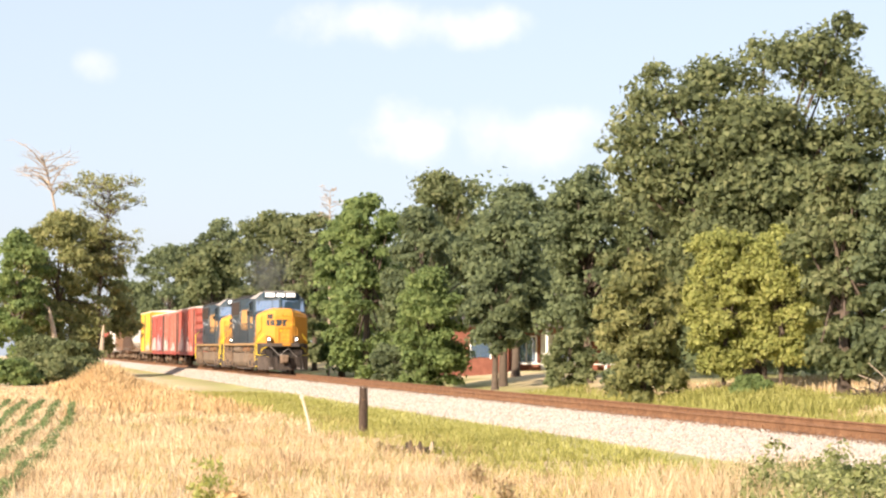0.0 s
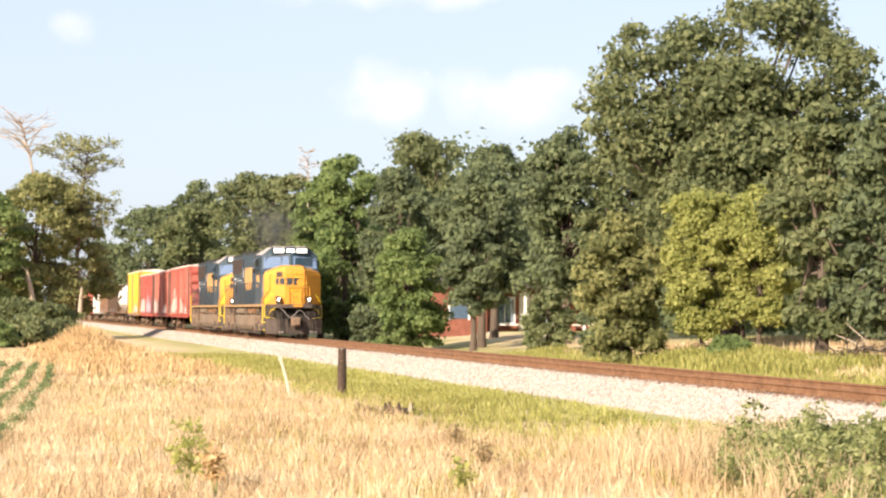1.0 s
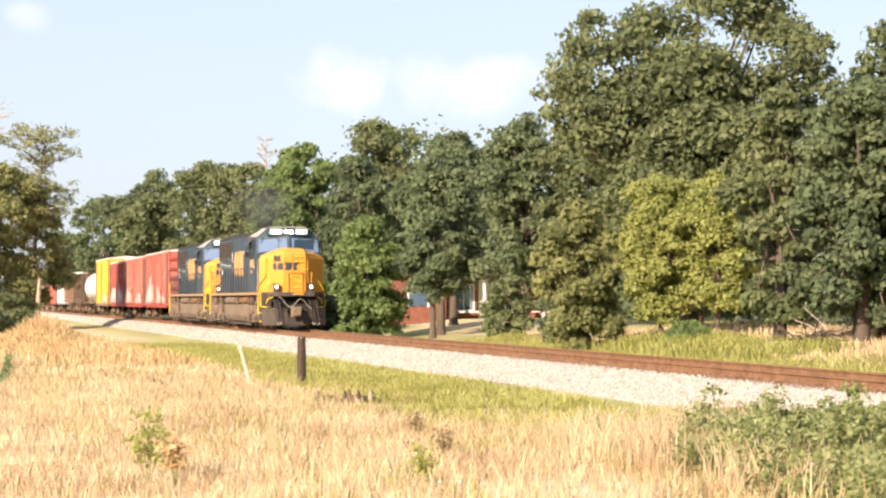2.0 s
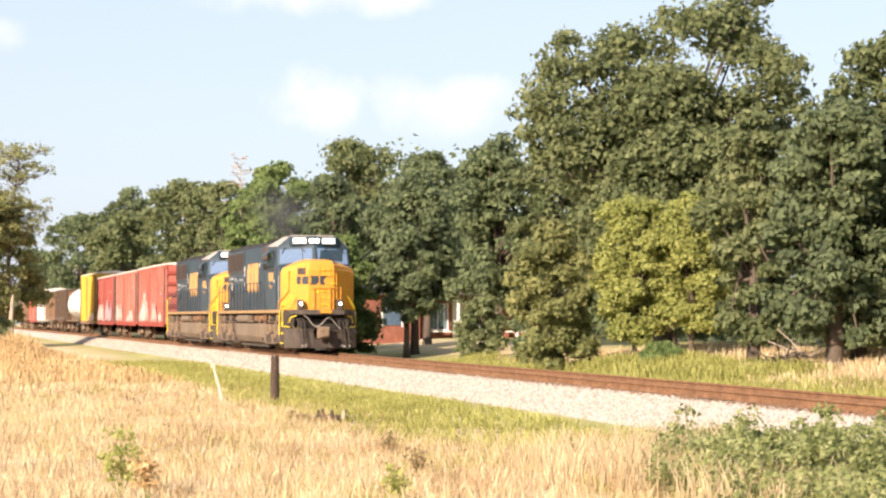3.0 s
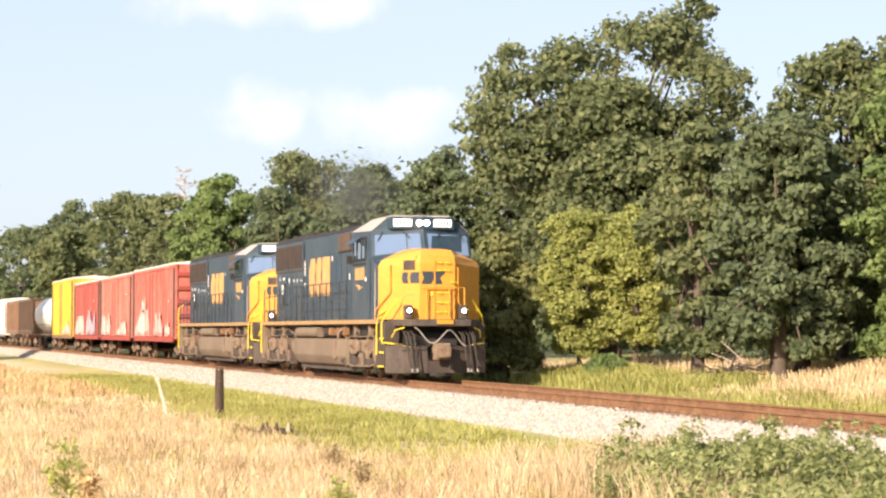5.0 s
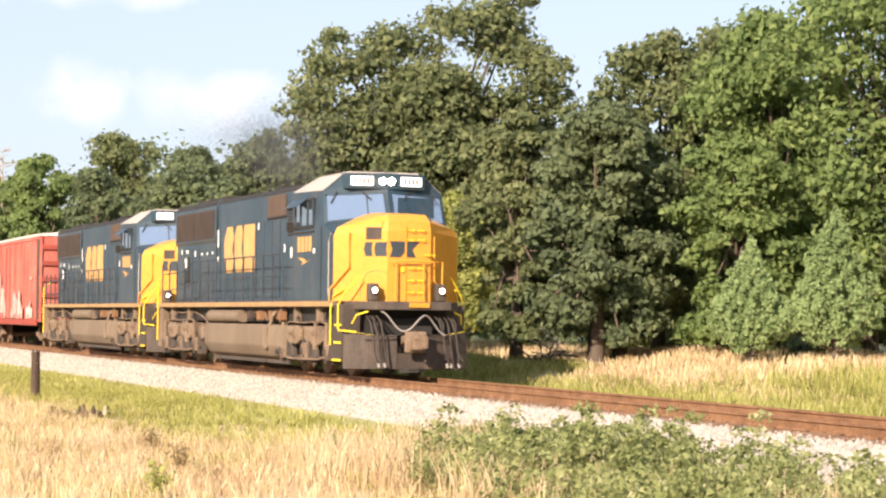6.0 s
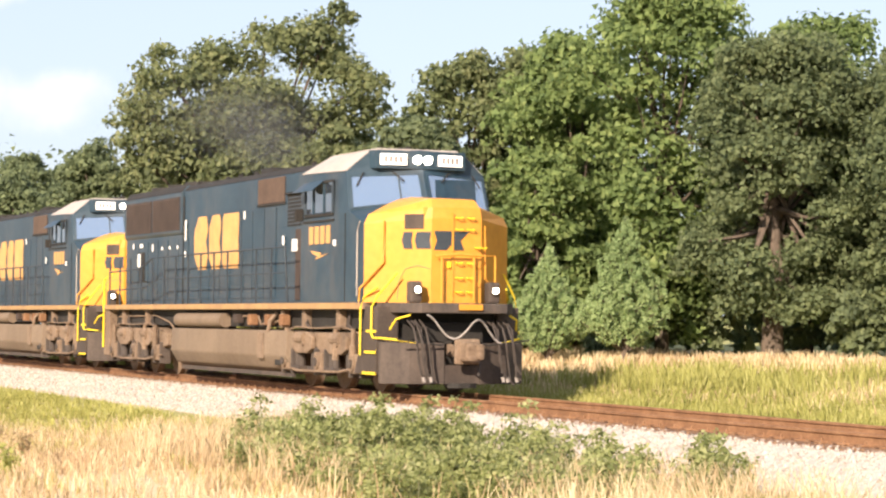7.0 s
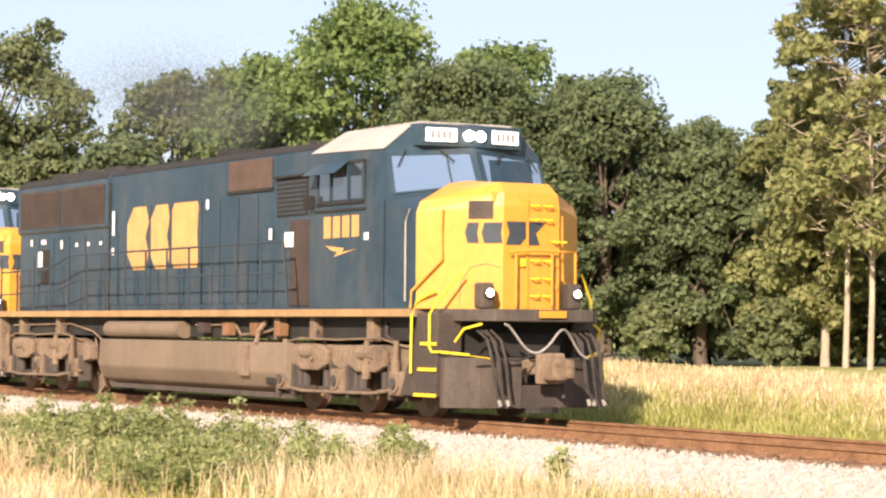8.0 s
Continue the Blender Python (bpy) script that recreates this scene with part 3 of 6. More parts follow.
OAK_EXTRA = [(-79.0, 21.6, 8.4, 1.5, 0.9), (-78.6, 21.2, 7.4, 1.4, 0.9), (-77.2, 28.6, 8.6, 1.6, 0.9), (-78.0, 27.6, 10.4, 1.5, 0.9), (-78.8, 22.4, 9.6, 1.75, 0.9), (-80.0, 24.9, 10.6, 1.8, 0.9), (-77.6, 27.0, 11.3, 1.75, 0.9), (-77.0, 28.4, 9.6, 1.6, 0.9), (-78.5, 26.2, 8.4, 2.0, 0.9), (-79.0, 23.2, 7.2, 1.9, 0.9), (-78.6, 21.6, 6.6, 1.3, 0.9), (-76.4, 26.6, 6.6, 1.8, 0.9), (-77.8, 24.8, 6.0, 1.8, 0.9), (-78.2, 29.2, 7.4, 1.5, 0.9), (-79.6, 26.0, 11.7, 1.0, 0.9), (-77.4, 27.9, 12.4, 0.8, 0.9), (-79.2, 22.0, 10.9, 0.7, 0.9)]
broad_tree(-78.4, 25.2, 10.4, 3.9, "leaf_oak", OAK, 36000, 0.115, 24, 0.16, trunk=0.34, extra=OAK_EXTRA)
broad_tree(-86, 28, 8.2, 3.2, "leaf_dark", DARK, 8000, 0.13, 14, 0.1, shape=0.6)
broad_tree(-72.6, 22.4, 5.55, 1.45, "leaf_yellow", "yellow-green willow-like tree with several slim stems", 16000, 0.066, 21, 0.12, trunk=0.08, shape=0.6)
broad_tree(-72.1, 24.1, 5.5, 1.45, "leaf_yellow", "yellow-green willow-like tree with several slim stems", 16000, 0.066, 21, 0.18, trunk=0.08, shape=0.6)
broad_tree(-73.4, 20.0, 4.7, 1.5, "leaf_sage", "low olive-green tree with drooping branches by the track", 9500, 0.095, 17, 0.04, trunk=0.12, shape=0.6)
broad_tree(-64.5, 23.4, 7.6, 1.5, "leaf_olive", "slim olive-yellow tree between darker crowns", 7500, 0.10, 14, 0.1, shape=0.6)
broad_tree(-61.4, 24.6, 7.5, 2.0, "leaf_dark", DARK, 14000, 0.105, 22, 0.08, trunk=0.24, shape=0.45)
broad_tree(-62.6, 25.8, 7.1, 1.8, "leaf_dark", DARK, 12000, 0.105, 20, 0.08, trunk=0.22, shape=0.45)
broad_tree(-66.4, 28.6, 10.3, 2.7, "leaf_olive", OAK, 11000, 0.11, 18, 0.15, shape=0.6)
broad_tree(-66.6, 31.2, 10.7, 2.8, "leaf_oak", OAK, 11000, 0.11, 18, 0.15, shape=0.6)
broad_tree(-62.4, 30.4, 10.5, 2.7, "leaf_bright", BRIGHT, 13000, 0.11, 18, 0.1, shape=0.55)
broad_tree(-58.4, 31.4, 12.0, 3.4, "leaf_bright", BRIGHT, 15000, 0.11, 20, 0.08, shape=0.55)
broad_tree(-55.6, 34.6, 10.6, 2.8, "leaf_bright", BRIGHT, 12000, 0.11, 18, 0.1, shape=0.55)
broad_tree(-53.4, 32.2, 9.6, 2.9, "leaf_shade", "spreading grey-green oak with a thick trunk", 21000, 0.083, 20, 0.12, trunk=0.3, shape=0.5)
broad_tree(-52.4, 35.8, 9.3, 2.8, "leaf_shade", "spreading grey-green oak with a thick trunk", 18200, 0.083, 18, 0.10, trunk=0.26, shape=0.5)
broad_tree(-49.4, 34.8, 8.7, 2.7, "leaf_shade", "spreading grey-green oak with a thick trunk", 18200, 0.083, 18, 0.10, trunk=0.26, shape=0.5)
broad_tree(-49.8, 38.6, 7.8, 2.5, "leaf_shade", OAK, 15399, 0.083, 18, 0.1, shape=0.55)
broad_tree(-47.2, 36.6, 7.0, 2.2, "leaf_shade", OAK, 15399, 0.083, 18, 0.08, shape=0.55)
broad_tree(-46.6, 39.8, 8.0, 2.2, "leaf_shade", EDGE, 12600, 0.083, 16, 0.08, shape=0.55)
pine(-54.4, 25.9, 3.55, 1.1, "leaf_conifer", "young pale green conifer before the woods", 24000, 0.046)
pine(-53.2, 27.6, 4.3, 1.3, "leaf_conifer", "young pale green conifer before the woods", 28000, 0.046)
broad_tree(-44.4, 38.4, 6.2, 2.0, "leaf_olive", EDGE, 9000, 0.10, 16, 0.04, shape=0.55)
broad_tree(-46.4, 39.2, 9.8, 1.3, "leaf_oak", "tall narrow tree against the sky", 5000, 0.10, 12, 0.3, shape=0.55)
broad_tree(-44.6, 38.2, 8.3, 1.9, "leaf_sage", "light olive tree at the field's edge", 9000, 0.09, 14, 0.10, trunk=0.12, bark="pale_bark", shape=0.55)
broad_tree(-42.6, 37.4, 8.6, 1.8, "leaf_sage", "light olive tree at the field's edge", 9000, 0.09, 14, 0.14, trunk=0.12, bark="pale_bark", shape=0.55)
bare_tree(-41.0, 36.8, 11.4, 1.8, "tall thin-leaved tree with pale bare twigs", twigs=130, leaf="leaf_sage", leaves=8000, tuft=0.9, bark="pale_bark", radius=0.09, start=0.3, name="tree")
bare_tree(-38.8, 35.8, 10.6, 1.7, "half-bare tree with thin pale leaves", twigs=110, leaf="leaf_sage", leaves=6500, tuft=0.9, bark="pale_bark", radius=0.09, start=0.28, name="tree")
broad_tree(-39.6, 39.2, 8.0, 2.0, "leaf_olive", EDGE, 8000, 0.10, 14, 0.06, shape=0.55)
broad_tree(-36.6, 38.6, 7.4, 2.2, "leaf_olive", EDGE, 7000, 0.10, 14, 0.06, shape=0.55)
broad_tree(-58.9, 27.6, 6.4, 1.8, "leaf_bright", BRIGHT, 11000, 0.10, 18, 0.03, trunk=0.12, shape=0.55)


def far_woods():
    """The depth of the woods behind the first trees, as one mass of foliage."""
    lobes = []
    for x, y, top in zip(np.linspace(-150, -30, 46), np.interp(np.linspace(-150, -30, 46), [-150, -100, -70, -50, -30], [34, 34, 36, 40, 46]), rng.uniform(5.2, 6.8, 46)):
        z = float(ground_z(x, y))
        for f in (0.1, 0.35, 0.6, 0.85):
            lobes.append((x + rng.uniform(-1, 1), y + rng.uniform(-1.5, 1.5), z + top * f, rng.uniform(1.6, 2.2), 0.8))
    for x in np.linspace(-72, -30, 40):
        y = float(np.interp(x, [-72, -60, -52, -46, -38, -30], [29, 32.5, 36.5, 40, 41, 42])) + rng.uniform(-0.5, 0.5)
        lobes.append((x, y, float(ground_z(x, y)) + 0.5, 1.0, 0.9))
        lobes.append((x, y + 0.6, float(ground_z(x, y)) + 1.4, 1.0, 0.9))
    for x in np.linspace(-420, -150, 30):
        lobes.append((x, 33 + rng.uniform(-3, 3), 4 + rng.uniform(-1, 2), 5.0, 0.9))
        lobes.append((x, 33 + rng.uniform(-3, 3), 8 + rng.uniform(-1, 2), 4.0, 0.9))
    v, f = leaf_cloud(lobes, 110000, 0.24, inner=0.3)
    tagged(part("far_woods", quick_mesh("far_woods", v, f), "leaf_dark"), "dark woods behind the first row of trees", "woods", kind="stuff")
    # a low tree line beyond the fields, all round
    lobes = []
    for a in np.linspace(0, 2 * math.pi, 150):
        r = 520 + 60 * math.sin(5 * a)
        lobes.append((r * math.cos(a), r * math.sin(a), 5 + rng.uniform(-1, 2), rng.uniform(9, 13), 0.8))
    v, f = leaf_cloud(lobes, 40000, 1.1, inner=0.2)
    tagged(part("far_treeline", quick_mesh("far_treeline", v, f), "leaf_dark"), "distant tree line round the fields", "woods", kind="stuff")


far_woods()
# ---------------------------------------------------------------- track
X_FAR, X_NEAR = -420.0, 40.0


def rail_outline(y):
    half = [(0.076, -0.172), (0.076, -0.160), (0.012, -0.140), (0.010, -0.050), (0.036, -0.038), (0.036, -0.006), (0.028, 0.0)]
    return [(y + a, b) for a, b in half] + [(y - a, b) for a, b in reversed(half)]


def make_track():
    xs = np.array([X_FAR, X_NEAR])
    zs = rail_z(xs)
    slope = math.atan2(zs[1] - zs[0], xs[1] - xs[0])
    base = Matrix.Translation((X_FAR, TRACK_Y, zs[0])) @ Matrix.Rotation(-slope, 4, "Y")
    length = X_NEAR - X_FAR
    track = thing("railway_track", "single rusty railway track on timber ties", "track", base, kind="structure")
    for y in (-0.75, 0.75):
        bm = prismed(rail_outline(y), "x", 0, length)
        smooth(part("rail", bm, "rust", track, "rust-brown steel rail"), 35)
    # bed of crushed stone, stained brown between and beside the rails
    bed = thing("ballast_bed", "pale crushed-stone ballast shoulder, rust-brown between the rails", "ballast", base, kind="structure")
    def strip(y0, z0, y1, z1, x0, x1, nx, ny, rough):
        gx, gy = np.meshgrid(np.linspace(x0, x1, nx), np.linspace(0, 1, ny))
        yy, zz = y0 + (y1 - y0) * gy, z0 + (z1 - z0) * gy
        edge = np.minimum(gy, 1 - gy) > 1e-6
        zz = zz + rough * rng.uniform(-1, 1, zz.shape) * edge
        v = np.stack([gx, yy, zz], -1).reshape(-1, 3)
        i = np.arange(nx * ny).reshape(ny, nx)
        return v, np.stack([i[:-1, :-1], i[:-1, 1:], i[1:, 1:], i[1:, :-1]], -1).reshape(-1, 4)
    outline = [(-3.75, -1.25), (-3.55, -0.98), (-1.62, -0.19), (1.62, -0.19), (3.0, -0.72), (3.1, -1.15)]
    part("shoulder", prismed(outline, "x", 0, length), "ballast", bed)
    v, f = strip(-1.33, -0.172, 1.30, -0.172, 0, length, 1500, 8, 0.012)
    part("stained_middle", quick_mesh("stained_middle", v, f), "rusty_ballast", bed, "rust-brown stained stone")
    # loose stones
    def stones(n, x0, x1, y0, y1, size):
        u, w = rng.uniform(x0, x1, n), rng.random(n)
        yy = y0 + (y1 - y0) * w
        zz = np.interp(yy, [-3.8, -3.55, -1.62, 1.62, 3.0, 3.3], [-1.02, -0.98, -0.19, -0.19, -0.72, -0.8])
        octa = np.array([(1, 0, 0), (0, 1, 0), (-1, 0, 0), (0, -1, 0), (0, 0, 1), (0, 0, -1)], float)
        s = size * rng.uniform(0.5, 1.5, (n, 1, 1)) * rng.uniform(0.6, 1.2, (n, 1, 3))
        a = rng.uniform(0, 6.28, n)
        c, sn = np.cos(a)[:, None], np.sin(a)[:, None]
        q = octa[None] * s * rng.uniform(0.75, 1.25, (n, 6, 1))
        tilt = rng.normal(0, 0.5, (n, 1))
        q = np.stack([q[..., 0] * c - q[..., 1] * sn, q[..., 0] * sn + q[..., 1] * c, q[..., 2] + tilt * q[..., 0]], -1)
        v = (q + np.stack([u, yy, zz], -1)[:, None]).reshape(-1, 3)
        tri = np.array([(0, 1, 4), (1, 2, 4), (2, 3, 4), (3, 0, 4), (1, 0, 5), (2, 1, 5), (3, 2, 5), (0, 3, 5)])
        f = (tri[None] + 6 * np.arange(n)[:, None, None]).reshape(-1, 3)
        return v, f
    o = -X_FAR
    v, f = stones(31000, o - 95, o + 4, -3.75, -1.24, 0.034)
    v2, f2 = stones(11000, o - 230, o - 95, -3.45, -1.45, 0.050)
    part("loose_stone", quick_mesh("loose_stone", np.concatenate([v, v2]), np.concatenate([f, f2 + len(v)])), "stone", bed, "pale angular stones")["kind"] = "stuff"
    v, f = stones(9000, o - 80, o + 2, -1.4, 1.4, 0.036)
    v[:, 2] += 0.005
    part("stained_stone", quick_mesh("stained_stone", v, f), "rusty_ballast", bed, "rust-brown stones between the rails")["kind"] = "stuff"
    # ties, with plates under the rails
    tie_meshes = []
    for k in range(6):
        bm = boxed(-0.115, 0.115, -1.42 - rng.uniform(-0.06, 0.10), 1.30 + rng.uniform(-0.04, 0.06), -0.34, -0.155 + rng.uniform(-0.01, 0.008), 0.012)
        for vert in bm.verts:
            vert.co += Vector(rng.uniform(-0.008, 0.008, 3))
        me = bpy.data.meshes.new("tie")
        bm.to_mesh(me)
        bm.free()
        me.materials.append(M["tie_wood"])
        tie_meshes.append(me)
    far_v, far_f = [], []
    pv, pf = [], []
    cube = np.array([(x, y, z) for x in (-1, 1) for y in (-1, 1) for z in (-1, 1)], float)
    quads = np.array([(0, 1, 3, 2), (4, 6, 7, 5), (0, 4, 5, 1), (2, 3, 7, 6), (0, 2, 6, 4), (1, 5, 7, 3)])
    count = 0
    for i in range(int(length / 0.52)):
        x = 0.52 * i + rng.uniform(-0.03, 0.03)
        if o - 155 < x < o - 2 and count < 298:
            ob = part("tie", tie_meshes[i % 6], None, track)
            ob.matrix_basis = pose(x, rng.uniform(-0.05, 0.05), rng.uniform(-0.012, 0.0), 0, 0, rng.uniform(-1.2, 1.2))
            count += 1
        else:
            far_f.append(quads + 8 * len(far_v))
            far_v.append(cube * (0.115, 1.3, 0.09) + (x, 0, -0.25))
        for y in (-0.75, 0.75):
            pf.append(quads + 8 * len(pv))
            pv.append(cube * (0.10, 0.17, 0.012) + (x, y, -0.152))
            for dy in (-0.1, 0.1):
                pf.append(quads + 8 * len(pv))
                pv.append(cube * (0.014, 0.014, 0.03) + (x + 0.05, y + dy, -0.13))
    part("distant_tie", quick_mesh("distant_tie", np.concatenate(far_v), np.concatenate(far_f)), "tie_wood", track)["kind"] = "stuff"
    part("tie_plate", quick_mesh("tie_plate", np.concatenate(pv), np.concatenate(pf)), "rust", track, "rusty tie plates and spikes")["kind"] = "stuff"


make_track()
# ---------------------------------------------------------------- train
MOVING, ROLLING = [], []


def track_pose(x, lift=0.0):
    """A pose on the track with its origin on the rails at x."""
    return Matrix.Translation((x, TRACK_Y, GRADE * (x - NOSE_END) + lift)) @ Matrix.Rotation(-math.atan(GRADE), 4, "Y")


def loft(bm, loops):
    """Skin between loops of equal count, closed at both ends."""
    rings = [[bm.verts.new(p) for p in loop] for loop in loops]
    k = len(rings[0])
    faces = []
    for one, two in zip(rings, rings[1:]):
        for j in range(k):
            faces.append(bm.faces.new((one[j], one[(j + 1) % k], two[(j + 1) % k], two[j])))
    faces += [bm.faces.new(rings[0][::-1]), bm.faces.new(rings[-1])]
    bmesh.ops.recalc_face_normals(bm, faces=faces)
    return bm


def sheet(points, out, thick=0.012):
    """A flat plate on coplanar points, raised along out."""
    bm = bmesh.new()
    o = Vector(out).normalized()
    lo, hi = [bm.verts.new(Vector(p) + o * 0.004) for p in points], [bm.verts.new(Vector(p) + o * (0.004 + thick)) for p in points]
    k = len(points)
    faces = [bm.faces.new(lo), bm.faces.new(hi)] + [bm.faces.new((lo[i], lo[(i + 1) % k], hi[(i + 1) % k], hi[i])) for i in range(k)]
    bmesh.ops.recalc_face_normals(bm, faces=faces)
    return bm


def side_plate(name, x0, x1, z0, z1, y, mat, parent, label="", thick=0.015, both=False):
    s = -1 if y < 0 else 1
    return part(name, boxed(x0, x1, y, y + s * thick, z0, z1), mat, parent, label)


def facet_point(u, z, a=(-2.05, -1.5), b=(-1.05, -0.5)):
    """A point on the nose's angled near face: u from 0 at its outer edge to 1."""
    return (a[0] + (b[0] - a[0]) * u, a[1] + (b[1] - a[1]) * u, z)


def wheelset(parent, x, r, width=0.76):
    bm = bmesh.new()
    for s in (-1, 1):
        disc(bm, 0, s * width, 0, r, 0.065, 28)
        disc(bm, 0, s * (width - 0.08), 0, r + 0.028, 0.015, 28)
        disc(bm, 0, s * (width + 0.03), 0, r * 0.36, 0.10, 14)
        for k in range(5):
            a = k * 2 * math.pi / 5
            disc(bm, r * 0.62 * math.cos(a), s * (width + 0.062), r * 0.62 * math.sin(a), r * 0.10, 0.012, 8)
    disc(bm, 0, 0, 0, 0.09, width, 12)
    ob = part("wheelset", bm, "dirt_steel", parent, "steel wheels on their axle")
    ob.matrix_basis = pose(x, 0, r)
    return ob


def power_truck(parent, axles):
    """A three-axle truck: side frames with axle boxes, springs, dampers and brake gear."""
    mid = axles[1]
    for s in (-1, 1):
        bm = bmesh.new()
        y0, y1 = s * 1.08, s * 1.30
        a, b = min(y0, y1), max(y0, y1)
        prism(bm, [(mid - 2.75, 0.72), (mid - 2.75, 1.02), (mid - 2.2, 1.16), (mid - 0.5, 1.14), (mid + 0.5, 1.14), (mid + 2.2, 1.16), (mid + 2.75, 1.02), (mid + 2.75, 0.72), (mid + 2.35, 0.66), (mid + 1.65, 0.86), (mid + 0.45, 0.86), (mid, 0.66), (mid - 0.45, 0.86), (mid - 1.65, 0.86), (mid - 2.35, 0.66)], "y", a, b, 0.03)
        part("side_frame", bm, "dirt_steel", parent, "dust-caked cast side frame")
        for x in axles:
            bm = bmesh.new()
            box(bm, x - 0.24, x + 0.24, s * 1.02, s * 1.42, 0.34, 0.74, 0.05)
            disc(bm, x, s * 1.43, 0.54, 0.15, 0.03, 14)
            part("axle_box", bm, "dirt_steel", parent)
        # darker steel on springs and pedestals paints in the shade between the castings
        for x in (mid - 1.55, mid - 0.55, mid + 0.55, mid + 1.55):
            bm = bmesh.new()
            for dx in (-0.11, 0.11):
                tube(bm, [(x + dx, s * 1.24, 0.42), (x + dx, s * 1.24, 0.84)], 0.075, 9)
            box(bm, x - 0.24, x + 0.24, s * 1.12, s * 1.36, 0.36, 0.43, 0.01)
            part("spring", bm, "dark_steel", parent)
        for x in (mid - 2.0, mid + 1.05, mid + 2.05):
            bm = tubed([(x, s * 1.40, 0.62), (x + 0.06, s * 1.42, 1.22)], 0.05, 8)
            tube(bm, [(x, s * 1.40, 0.60), (x + 0.03, s * 1.41, 0.9)], 0.075, 8)
            part("damper", bm, "dirt_steel", parent)
        for x in (mid - 1.05, mid + 1.1):
            bm = tubed([(x - 0.28, s * 1.36, 1.02), (x + 0.22, s * 1.36, 1.02)], 0.13, 12)
            tube(bm, [(x + 0.2, s * 1.36, 1.02), (x + 0.46, s * 1.36, 0.94)], 0.04, 6)
            part("brake_cylinder", bm, "dirt_steel", parent)
        for x in (mid - 1.04, mid + 1.04):
            bm = prismed([(x - 0.62, 0.80), (x - 0.66, 1.04), (x - 0.42, 1.14), (x + 0.42, 1.14), (x + 0.66, 1.04), (x + 0.62, 0.80), (x + 0.34, 0.70), (x - 0.34, 0.70)], "y", min(s * 1.30, s * 1.41), max(s * 1.30, s * 1.41), 0.03)
            disc(bm, x - 0.12, s * 1.42, 0.98, 0.07, 0.03, 10)
            disc(bm, x + 0.14, s * 1.42, 0.90, 0.05, 0.03, 10)
            part("frame_boss", bm, "dirt_steel", parent)
        for x in axles:
            part("axle_cap", disc(bmesh.new(), x, s * 1.47, 0.54, 0.09, 0.02, 12), "dark_steel", parent)
            part("pedestal", boxed(x - 0.34, x - 0.27, s * 1.10, s * 1.38, 0.26, 0.80, 0.02), "dark_steel", parent)
            part("pedestal", boxed(x + 0.27, x + 0.34, s * 1.10, s * 1.38, 0.26, 0.80, 0.02), "dark_steel", parent)
            part("brake_shoe", boxed(x + 0.40, x + 0.52, s * 0.70, s * 0.86, 0.30, 0.72, 0.03), "dark_steel", parent)
        part("sand_pipe", tubed([(mid + 2.62, s * 1.12, 1.30), (mid + 2.70, s * 1.06, 0.7), (mid + 2.60, s * 0.84, 0.16)], 0.026, 6), "dirt_steel", parent)
        part("air_line", tubed([(mid - 2.6, s * 1.34, 1.10), (mid - 1.4, s * 1.40, 1.24), (mid, s * 1.40, 1.22), (mid + 1.5, s * 1.40, 1.26), (mid + 2.5, s * 1.34, 1.10)], 0.018, 6), "dirt_steel", parent)
        part("brake_rod", tubed([(mid - 2.5, s * 1.38, 0.44), (mid - 1.3, s * 1.40, 0.34), (mid + 1.2, s * 1.40, 0.36), (mid + 2.5, s * 1.38, 0.48)], 0.028, 6), "dirt_steel", parent)
    # dark colour here also gives the shaded depth behind the castings
    part("truck_bolster", boxed(mid - 2.4, mid + 2.4, -0.62, 0.62, 0.55, 1.2, 0.05), "dark", parent)
    for x in axles:
        wheelset(parent, x, 0.533)


def letter_blocks(parent, spots, z0, z1, y, mat, lean=0.0):
    """Plain blocks in place of lettering on the near side."""
    for x0, x1 in spots:
        bm = sheet([(x0, y, z0), (x1, y, z0), (x1 + lean, y, z1), (x0 + lean, y, z1)], (0, -1, 0))
        part("marking", bm, mat, parent)


